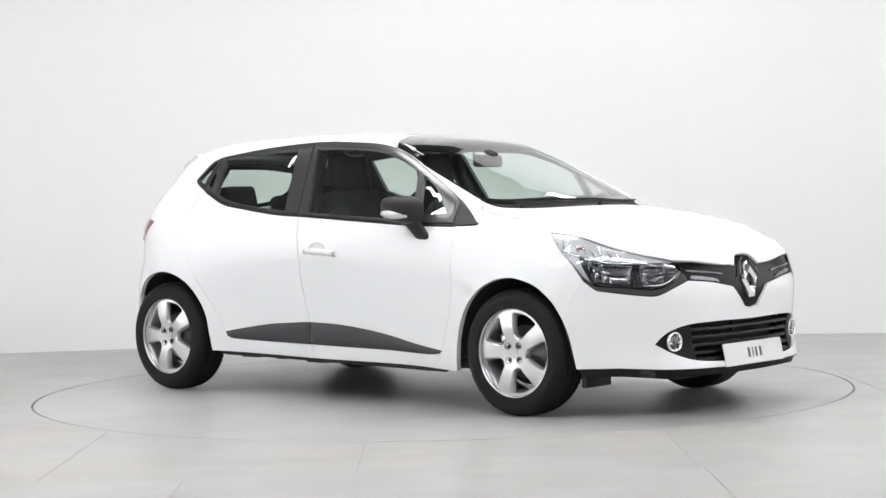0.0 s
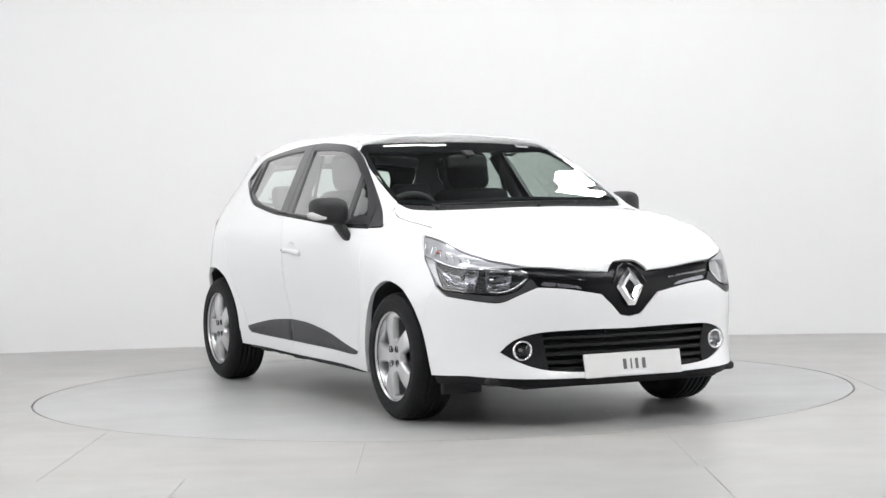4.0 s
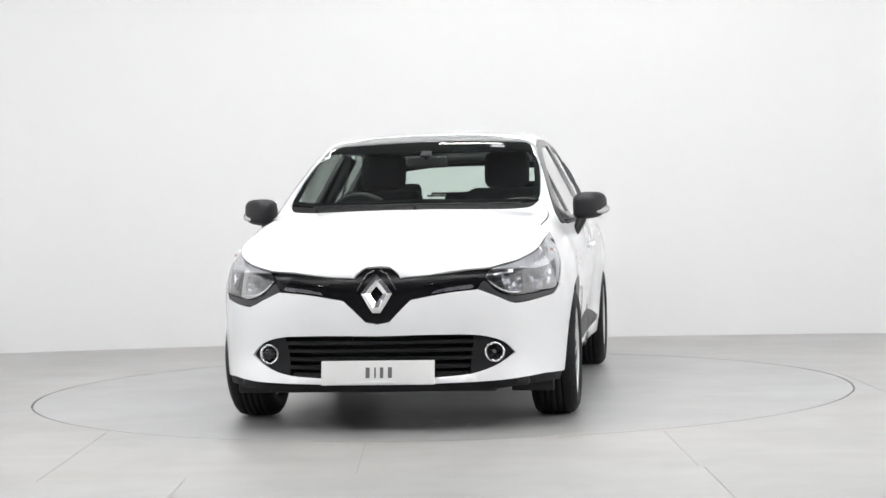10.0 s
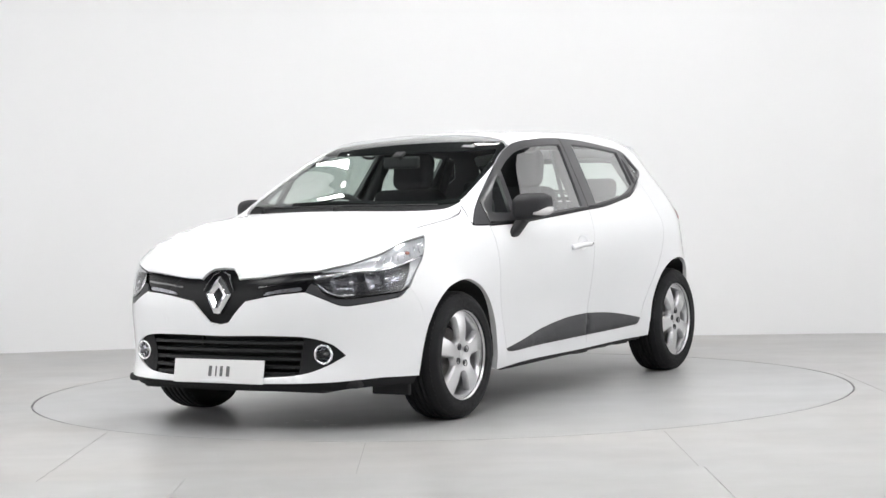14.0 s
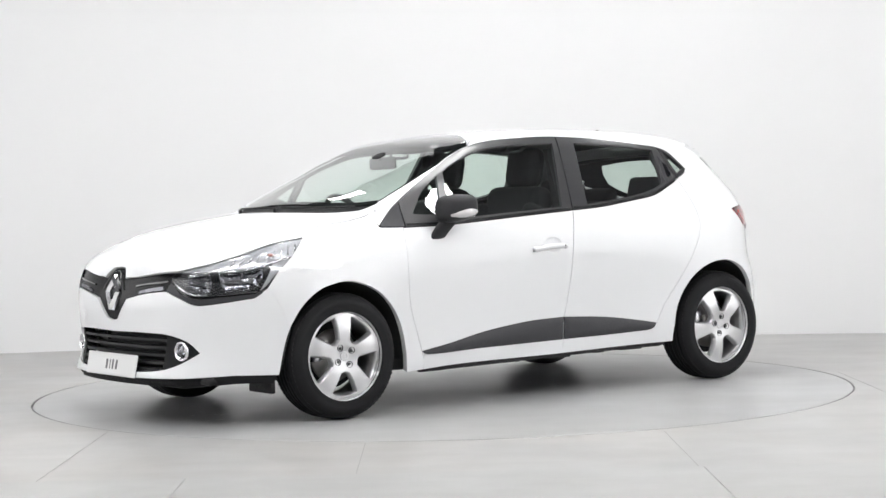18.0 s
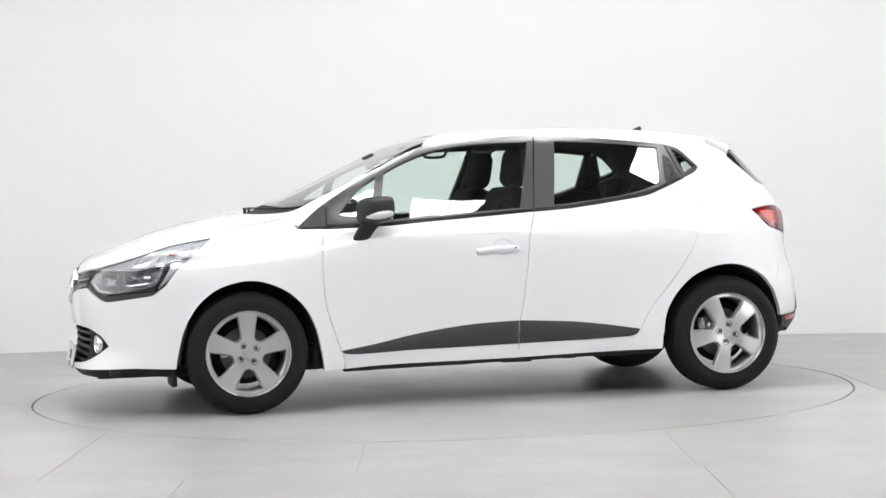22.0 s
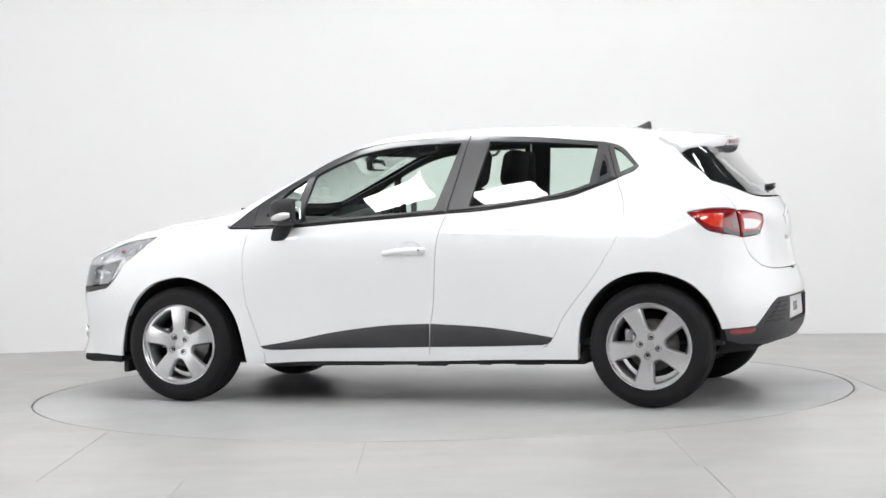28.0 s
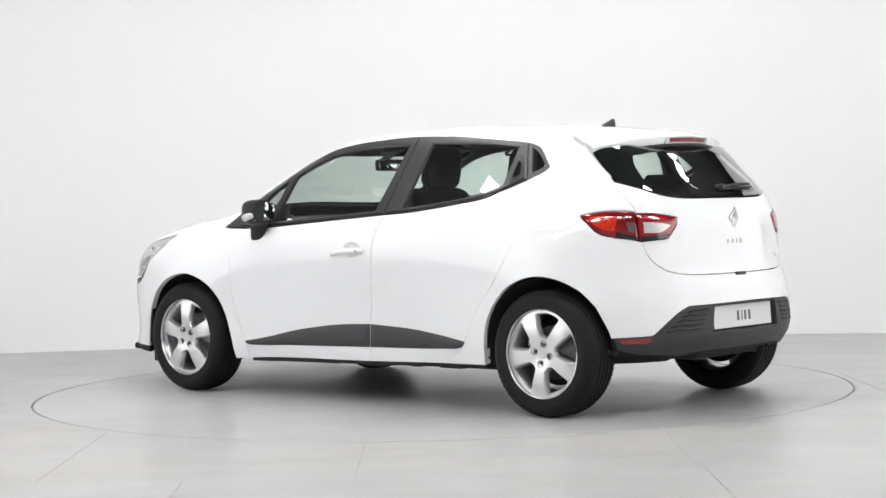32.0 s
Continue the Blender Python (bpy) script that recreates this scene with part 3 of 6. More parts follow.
# ---- the car ----
ARCH_F = "0.904,0.20 0.924,0.329 0.956,0.447 1.012,0.542 1.098,0.617 1.199,0.661 1.277,0.674 1.359,0.664 1.448,0.634 1.537,0.563 1.604,0.462"
ARCH_R = "-0.932,0.316 -0.949,0.432 -1.004,0.533 -1.093,0.619 -1.196,0.666 -1.305,0.681 -1.415,0.661 -1.517,0.609 -1.588,0.534"
DOOR_F = "0.887,0.928 0.902,0.826 0.905,0.71 0.892,0.536 0.847,0.389 0.805,0.264"
DOOR_B = "-0.235,0.986 -0.196,0.857 -0.178,0.681 -0.159,0.506 -0.139,0.404 -0.131,0.256"
DOOR_R = "-1.115,1.144 -1.16,1.026 -1.167,0.939 -1.148,0.866 -1.066,0.722 -1.006,0.636 -0.856,0.449 -0.81,0.362 -0.765,0.308"
DLO_TOP = "1.012,0.94 0.897,1.03 0.747,1.124 0.596,1.209 0.446,1.289 0.296,1.343 0.147,1.369 0,1.38 -0.15,1.389 -0.30,1.391 -0.595,1.378 -0.89,1.35 -1.065,1.328 -1.13,1.303 -1.188,1.243 -1.222,1.206"
WS_SIDE = "0.940,0.646 0.80,0.643 0.60,0.628 0.45,0.610 0.315,0.584"
HATCH = [(-1.40, 0.57, 1.283), (-1.47, 0.61, 1.215), (-1.55, 0.64, 1.15), (-1.60, 0.65, 1.09), (-1.65, 0.655, 1.045), (-1.70, 0.65, 0.985)]


def pts3(view, triples):
    """View coordinates of points given in space."""
    return [{"S": (x, z), "T": (x, y), "F": (y, z), "R": (y, z)}[view] for x, y, z in triples]


def rev(s):
    return " ".join(s.split()[::-1])


def ellipse(kind, centre, a, b, n=28, tilt=0.0):
    """A round outline in a chart, about a point of the skin, with half axes in metres."""
    c = chart(kind, np.array([centre]))[0]
    base = lift(kind, np.array([c, c + [0.01, 0], c + [0, 0.01]]))
    su, sv = np.linalg.norm(base[1] - base[0]) / 0.01, np.linalg.norm(base[2] - base[0]) / 0.01
    out = []
    for k in range(n):
        t = 2 * math.pi * k / n
        u, v = a * math.cos(t), b * math.sin(t)
        u, v = u * math.cos(tilt) - v * math.sin(tilt), u * math.sin(tilt) + v * math.cos(tilt)
        out.append([c[0] + u / su, c[1] + v / sv])
    return np.array(out)


def body(car):
    # bonnet
    hood = outline("C", [("F", "0,0.762 0.055,0.758"), ("F", "0.055,0.758 0.105,0.708"), ("F", "0.105,0.708 0.293,0.727 0.47,0.744 0.505,0.747"), ("S", "1.92,0.775 1.80,0.813 1.64,0.864 1.462,0.891"),
                         ("T", "1.456,0.693 1.3,0.705 1.15,0.705 1.05,0.695 0.98,0.671 0.95,0.651"), ("T", "0.95,0.651 1.055,0.602 1.15,0.5 1.22,0.3 1.25,0.0")], mirror=True)
    shell("bonnet", "C", hood, PAINT, car, grid=0.05, gap=0.0008)
    # front wings
    wing = outline("C", [("S", "1.64,0.736 1.55,0.808 1.462,0.885"), ("T", "1.456,0.697 1.3,0.709 1.15,0.709 1.05,0.699 0.985,0.673"), ("S", "1.03,0.95 1.02,0.928"), ("S", "1.01,0.926 0.95,0.924 0.892,0.924"),
                         ("S", DOOR_F), ("S", "0.80,0.255 0.80,0.206"), ("S", ARCH_F), ("S", "1.604,0.462 1.655,0.59 1.70,0.655")])
    shell("front_wing", "C", wing, PAINT, car, both=True, depth=0.03, gap=0.0005)
    # doors, each with a cupped recess behind its handle
    cup_f = ellipse("C", on("S", "-0.045,0.808")[0], 0.062, 0.038)
    fd = outline("C", [("S", DOOR_B), ("S", "-0.131,0.256 0.4,0.252 0.805,0.262"), ("S", rev(DOOR_F)), ("S", "0.887,0.922 0.601,0.93 0.304,0.95 0.008,0.97 -0.235,0.986")])
    doors = shell("front_door", "C", fd, PAINT, car, holes=(cup_f,), both=True, gap=0.0018)
    rd = outline("C", [("S", DOOR_R), ("S", "-0.765,0.308 -0.70,0.266"), ("S", "-0.70,0.266 -0.62,0.257 -0.135,0.256"), ("S", rev(DOOR_B)), ("S", "-0.235,0.986 -0.436,0.999 -0.733,1.036 -0.882,1.059 -1.0,1.10 -1.115,1.144")])
    rdoors = shell("rear_door", "C", rd, PAINT, car, both=True)
    shell("handle_recess", "C", cup_f, PAINT, doors, gap=-0.002, dome=-0.014, depth=0.004, grid=0.008, both=True)
    for k, s in enumerate((1, -1)):
        p = on("S", "0.096,0.786 0.06,0.79 0.0,0.797 -0.06,0.80 -0.105,0.80 -0.128,0.798")
        n = normal_at(p)
        rise = np.array([0.002, 0.014, 0.021, 0.022, 0.018, 0.004])
        q = p + n * rise[:, None]
        bm = tube([tuple(v) for v in bent(list(q), 0.012)], 0.0145, 14)
        if s < 0:
            bmesh.ops.scale(bm, vec=(1, -1, 1), verts=bm.verts)
            bmesh.ops.reverse_faces(bm, faces=bm.faces)
        part("door_handle", bm, PAINT, doors[k], "white painted pull handle")
        c = p[4] + n[4] * 0.031
        bm = bmesh.new()
        bmesh.ops.create_uvsphere(bm, u_segments=10, v_segments=8, radius=0.0055, matrix=Matrix.Translation((c[0], c[1] * s, c[2])))
        part("lock_button", bm, SEAL, doors[k], "small black lock button")
    # inner faces
    for nm, poly, par in (("door_card", fd, doors), ("door_card", rd, rdoors)):
        shell(nm, "C", poly, DASH, par, off=-0.02, depth=0.004, gap=-0.01, grid=0.08, both=True)
    # sills
    sill = outline("C", [("S", "0.800,0.266 0.4,0.2575 -0.135,0.2615 -0.62,0.2625 -0.70,0.271"), ("S", "-0.70,0.271 -0.77,0.311"), ("S", "-0.77,0.311 -0.93,0.318"), ("S", "-0.926,0.238 -0.12,0.224 0.612,0.216 0.795,0.206")])
    shell("sill", "C", sill, PAINT, car, off=-0.0025, both=True, depth=0.04, gap=0.0)
    # body side with pillars and roof rail
    uni = outline("C", [("S", "1.03,0.95"), ("T", "0.975,0.668 0.942,0.642"), ("T", WS_SIDE), ("T", "0.315,0.584 0.24,0.545 0.1,0.528 -0.5,0.525 -1.0,0.515 -1.30,0.502"), ("T", "-1.30,0.502 -1.36,0.545"),
                        ("S", pts3("S", HATCH)), ("S", "-1.70,0.98 -1.59,0.987 -1.481,0.971"), ("S", "-1.481,0.965 -1.588,0.873 -1.64,0.86"), ("S", "-1.64,0.86 -1.65,0.70 -1.588,0.534"),
                        ("S", rev(ARCH_R)), ("S", "-0.932,0.316 -0.77,0.306"), ("S", rev(DOOR_R)), ("S", "-1.115,1.147 -1.20,1.183 -1.222,1.206"), ("S", rev(DLO_TOP))])
    sides = shell("side_panel", "C", uni, PAINT, car, both=True, depth=0.02, gap=0.0005)
    shell("pillar_trim", "C", uni, HEADLINER, sides, off=-0.022, depth=0.004, gap=0.0, grid=0.08, both=True)
    # roof and its lining
    roof = outline("C", [("T", "0.126,0 0.164,0.3 0.256,0.48 0.315,0.577"), ("T", "0.315,0.577 0.24,0.539 0.1,0.523 -0.5,0.52 -1.0,0.51 -1.36,0.495"), ("T", "-1.36,0.495 -1.40,0.3 -1.41,0")], mirror=True)
    top = shell("roof", "C", roof, PAINT, car, grid=0.06)
    shell("headliner", "C", roof, HEADLINER, top, off=-0.03, depth=0.004, gap=-0.012, grid=0.09)
    # windscreen with its dark printed border
    ws_runs = [("T", "1.078,0 1.058,0.3 1.012,0.5 0.940,0.646"), ("T", WS_SIDE), ("T", "0.315,0.584 0.262,0.485 0.17,0.3 0.132,0")]
    ws = outline("C", ws_runs, mirror=True)
    pane = shell("windscreen", "C", ws, GLASS, car, gap=-0.004, off=-0.006, depth=0.004, label="tinted curved windscreen")
    pane.visible_shadow = False
    rim = outline("C", [("T", "1.045,0 1.025,0.3 0.975,0.5 0.915,0.616"), ("T", "0.915,0.616 0.78,0.613 0.60,0.597 0.47,0.581 0.385,0.556"), ("T", "0.385,0.556 0.43,0.3 0.445,0")], mirror=True)
    shell("screen_border", "C", ws, BORDER_BLACK, pane, holes=(rim,), gap=-0.002, off=-0.0125, depth=0.003, label="black printed border band")
    cowl = outline("C", [("T", "1.275,0 1.245,0.3 1.175,0.5 1.08,0.608 0.968,0.650"), ("T", "0.925,0.630 0.985,0.5 1.03,0.3 1.048,0")], mirror=True)
    shell("scuttle", "C", cowl, RUBBER, car, off=-0.016, depth=0.02, gap=0)
    # front bumper with its lower opening
    fb = outline("F", [("F", "0,0.499 0.056,0.509"), ("F", "0.056,0.509 0.097,0.553 0.156,0.609"), ("F", "0.156,0.609 0.326,0.638 0.458,0.65"), ("F", "0.458,0.65 0.54,0.615 0.611,0.583 0.69,0.59"), ("S", "1.76,0.612 1.70,0.652"),
                       ("S", "1.70,0.652 1.655,0.59 1.604,0.462"), ("S", "1.604,0.462 1.63,0.375 1.654,0.243"), ("F", "0.73,0.249 0.555,0.238 0.265,0.232 0,0.23")], mirror=True)
    lg = outline("F", [("F", "0,0.446 0.297,0.449 0.469,0.440 0.564,0.407 0.612,0.357"), ("F", "0.612,0.357 0.54,0.311 0.447,0.277 0.268,0.26 0,0.255")], mirror=True)
    bump = shell("front_bumper", "F", fb, PAINT, car, holes=(lg,), depth=0.014, gap=0.0005)
    shell("tow_eye_cap", "F", ellipse("F", on("F", "0.345,0.517")[0], 0.026, 0.026) * [-1, 1], PAINT, bump, off=0.0012, depth=0.003, gap=0, grid=0.02)
    lip = outline("F", [("F", "0,0.229 0.265,0.231 0.555,0.237 0.67,0.244"), ("F", "0.67,0.244 0.66,0.202"), ("F", "0.66,0.202 0.55,0.192 0.25,0.188 0,0.187")], mirror=True)
    shell("front_lip", "F", lip, RUBBER, bump, off=-0.010, depth=0.03, gap=0, label="black plastic lower lip")
    side_lip = outline("F", [("F", "0.664,0.2435 0.73,0.2485"), ("S", "1.76,0.2465 1.662,0.2425"), ("S", "1.662,0.2425 1.675,0.203"), ("S", "1.675,0.203 1.77,0.206"), ("F", "0.70,0.205 0.664,0.2025")])
    shell("side_lip", "F", side_lip, RUBBER, bump, off=-0.006, depth=0.03, gap=0, grid=0.02, both=True)
    # painted flanges behind the joints of bumpers and wings
    fl = outline("C", [("S", "1.585,0.50 1.61,0.44"), ("S", "1.635,0.44 1.69,0.58 1.725,0.64"), ("S", "1.70,0.655 1.665,0.66 1.62,0.57 1.585,0.50")])
    shell("wing_flange", "C", fl, PAINT, car, off=-0.0012, depth=0.003, gap=0, both=True)
    fl = outline("C", [("S", "-1.594,0.541 -1.622,0.548 -1.69,0.70 -1.68,0.845"), ("S", "-1.68,0.845 -1.60,0.86"), ("S", "-1.60,0.86 -1.635,0.70 -1.592,0.565")])
    shell("bumper_flange", "C", fl, PAINT, car, off=-0.0012, depth=0.003, gap=0, both=True)
    for sgn in (1, -1):
        p = on("S", "1.612,0.462 1.637,0.375 1.657,0.265")
        q = p - normal_at(p) * 0.009 - np.array([0.012, 0, 0])
        part("arch_edge", tube([(a, b * sgn, c) for a, b, c in bent(list(q), 0.03)], 0.0085, 8), LINER, bump, "black inner arch edge")
    # dark void behind the openings of the nose
    back = outline("F", [("F", "0,0.72 0.4,0.72 0.6,0.70 0.66,0.5 0.66,0.24 0.4,0.215 0,0.21")], mirror=True)
    shell("radiator_panel", "F", back, UNDER, car, off=-0.09, depth=0.01, gap=0, grid=0.09)
    lower_grille(car, bump, lg)
    upper_grille(car)
    # rear bumper and tailgate
    rb = outline("R", [("R", "0,0.6655 0.42,0.6745 0.51,0.6925"), ("R", "0.51,0.6925 0.575,0.7425 0.615,0.835"), ("S", "-1.70,0.848 -1.64,0.857"), ("S", "-1.64,0.86 -1.65,0.70 -1.588,0.534"), ("S", "-1.588,0.534 -1.639,0.416 -1.645,0.388"),
                       ("R", "0.72,0.39 0.62,0.395"), ("R", "0.62,0.395 0.50,0.50 0.44,0.528"), ("R", "0.44,0.528 0,0.532")], mirror=True)
    rbump = shell("rear_bumper", "R", rb, PAINT, car, depth=0.02, gap=0.0005)
    tg = outline("R", [("R", "0,1.036 0.36,1.040 0.46,1.056 0.55,1.092 0.625,1.135"), ("S", pts3("S", HATCH[3:])), ("R", "0.622,0.972 0.55,0.972 0.422,0.950"), ("R", "0.422,0.950 0.431,0.914 0.487,0.848"), ("R", "0.487,0.848 0.62,0.836"), ("R", "0.615,0.834 0.575,0.745 0.51,0.695"), ("R", "0.51,0.695 0.42,0.677 0,0.668")], mirror=True)
    lamp_in = outline("R", [("R", "0.618,0.968 0.55,0.968 0.425,0.947"), ("R", "0.425,0.947 0.435,0.915 0.49,0.852"), ("R", "0.49,0.852 0.618,0.84")])
    gate = shell("tailgate", "R", tg, PAINT, car)
    shell("tailgate_trim", "R", tg, DASH, gate, off=-0.03, depth=0.004, gap=0.0, grid=0.08)
    rg_runs = [("R", "0,1.042 0.36,1.046 0.46,1.062 0.55,1.098 0.625,1.142"), ("S", "-1.555,1.153 -1.478,1.217 -1.412,1.283"), ("R", "0.52,1.295 0.3,1.315 0,1.322")]
    rg = outline("R", rg_runs, mirror=True)
    hole = outline("R", [("R", "0,1.065 0.33,1.068 0.42,1.09 0.475,1.14"), ("R", "0.475,1.14 0.46,1.21 0.43,1.255"), ("R", "0.43,1.255 0.25,1.275 0,1.28")], mirror=True)
    w = shell("rear_window", "R", rg, REAR_GLASS, gate, depth=0.004, label="tinted rear window")
    w.visible_shadow = False
    shell("window_border", "R", rg, BORDER_BLACK, gate, holes=(hole,), off=-0.006, depth=0.003, gap=0)
    rear_details(car, gate, rbump, lamp_in)
    return doors, rdoors, sides, gate


def lower_grille(car, bump, lg):
    g = new("lower_grille")
    g.parent = car
    g["label"] = "black slatted lower air intake with round fog lamps"
    # dark dished surround at each end
    end = outline("F", [("F", "0.445,0.441 0.469,0.440 0.564,0.407 0.612,0.357"), ("F", "0.612,0.357 0.54,0.311 0.447,0.277 0.42,0.272"), ("F", "0.42,0.272 0.425,0.36 0.445,0.441")])
    fog = ellipse("F", on("F", "0.521,0.364")[0], 0.043, 0.043, 32)
    shell("fog_surround", "F", end, RUBBER, g, holes=(fog,), off=-0.012, depth=0.05, gap=-0.001, grid=0.02, both=True)
    # slats
    for z0 in (0.415, 0.378, 0.341, 0.304, 0.272):
        bm = bmesh.new()
        rows = []
        span = 0.455 if z0 > 0.29 else 0.40
        for k in range(41):
            y = -span + 2 * span * k / 40
            x = on("F", [(y, z0)])[0][0] - 0.022
            rows.append([bm.verts.new(c) for c in ((x, y, z0 + 0.010), (x + 0.006, y, z0 + 0.007), (x + 0.006, y, z0 - 0.006), (x - 0.03, y, z0 - 0.010), (x - 0.035, y, z0 + 0.008))])
        for a, b in zip(rows, rows[1:]):
            for j in range(5):
                bm.faces.new((a[j], a[(j + 1) % 5], b[(j + 1) % 5], b[j]))
        bm.faces.new(rows[0])
        bm.faces.new(rows[-1][::-1])
        bmesh.ops.recalc_face_normals(bm, faces=bm.faces)
        part("slat", bm, SLAT_BLACK, g, smooth=False)
    for s in (1, -1):
        c = on("F", "0.521,0.364")[0]
        lamp = new("fog_lamp")
        lamp.parent = g
        lamp["label"] = "round fog lamp with chrome ring"
        m = pose(c[0] - 0.006, c[1] * s, c[2], 0, 0, -90 + 10 * s)
        for nm, prof, ma in (("chrome_ring", [(0.041, -0.03), (0.047, -0.004), (0.046, 0.006), (0.042, 0.009), (0.037, 0.004), (0.036, -0.02)], CHROME),
                             ("reflector", [(0.0, -0.045), (0.018, -0.038), (0.03, -0.022), (0.036, -0.006)], REFLECTOR), ("lens", [(0.0, 0.001), (0.02, -0.0005), (0.036, -0.006)], LENS_GLASS), ("bulb", [(0, -0.012), (0.007, -0.016), (0.008, -0.03), (0.008, -0.043)], STEEL)):
            bm = lathe(prof, 32)
            bm.transform(m)
            part(nm, bm, ma, lamp)
    # one thin upright at the quarter of the intake
    part("upright", box(bmesh.new(), (0.02, 0.006, 0.05), (on("F", "-0.12,0.42")[0][0] - 0.03, -0.12, 0.424)), BLACK_PLASTIC, g, smooth=False)


def upper_grille(car):
    g = new("upper_grille")
    g.parent = car
    g["label"] = "gloss black grille band with diamond emblem"
    band = outline("F", [("F", "0,0.757 0.053,0.753"), ("F", "0.053,0.753 0.103,0.704"), ("F", "0.103,0.704 0.293,0.722 0.47,0.744 0.50,0.725 0.485,0.695"), ("F", "0.485,0.695 0.458,0.655"),
                         ("F", "0.458,0.655 0.326,0.643 0.156,0.614"), ("F", "0.156,0.614 0.099,0.556 0.057,0.513"), ("F", "0.057,0.513 0,0.503")], mirror=True)
    shell("grille_band", "F", band, GRILLE_BLACK, g, off=-0.012, depth=0.03, gap=-0.001, grid=0.025)
    for s in (1, -1):
        trim = outline("F", [("F", "0.27,0.652 0.33,0.662 0.43,0.674"), ("F", "0.43,0.674 0.44,0.662 0.33,0.647 0.25,0.637")])
        shell("trim_strip", "F", trim, SILVER_TRIM, g, off=-0.004, depth=0.01, gap=0, grid=0.02, flip=s < 0, label="satin silver trim strip", dome=0.003)
        up = outline("F", [("F", "0.22,0.678 0.30,0.688 0.46,0.703"), ("F", "0.46,0.703 0.46,0.697 0.30,0.681 0.22,0.671")])
        shell("ridge", "F", up, GLOSS_BLACK, g, off=-0.006, depth=0.01, gap=0, grid=0.02, flip=s < 0, dome=0.005)
        horn = [(on("F", [(y, z)])[0][0] - 0.002, y * s, z) for y, z in ((0.012, 0.742), (0.045, 0.728), (0.068, 0.69), (0.088, 0.655))]
        part("emblem_edge", tube(horn, 0.004, 8), GLOSS_BLACK, g)
    # faceted diamond
    c = on("F", "0,0.637")[0]
    n = normal_at(np.array([c]))[0]
    tilt = math.degrees(math.asin(n[2]))
    bm = bmesh.new()
    ring = [(0, 0.090), (0.040, 0.046), (0.073, 0.003), (0.046, -0.045), (0.018, -0.088), (-0.018, -0.088), (-0.046, -0.045), (-0.073, 0.003), (-0.040, 0.046)]
    loops = []
    for sc, h in ((1.0, -0.012), (0.98, 0.004), (0.70, 0.015), (0.40, 0.005), (0.38, -0.014)):
        loops.append([bm.verts.new((h, y * sc, z * sc)) for y, z in ring])
    for a, b in zip(loops, loops[1:]):
        for k in range(9):
            bm.faces.new((a[k], a[(k + 1) % 9], b[(k + 1) % 9], b[k]))
    bmesh.ops.recalc_face_normals(bm, faces=bm.faces)
    bm.transform(pose(c[0] - 0.008, 0, c[2], 0, -max(tilt, 6), 0))
    part("emblem", bm, CHROME, g, "chrome diamond emblem", smooth=False)
    number_plate(car, 2.121, 0.283, 0, 11)


def number_plate(car, x, z, yaw, lean):
    p = new("number_plate")
    p.parent = car
    p["label"] = "pale plain plate with four dark bars"
    part("plate", box(bmesh.new(), (0.006, 0.52, 0.111), (0, 0, 0), 0.0028), PLATE_WHITE, p, smooth=False)
    for k, w in enumerate((0.026, 0.022, 0.008, 0.026)):
        y = (0.056, 0.018, -0.012, -0.046)[k]
        part("bar", box(bmesh.new(), (0.002, w * 0.72 if k != 2 else w, 0.048), (0.0038, y, 0), 0.0008), LETTER, p, "dark grey bar", smooth=False)
    p.matrix_basis = pose(x, 0, z, 0, -lean, yaw)
    return p


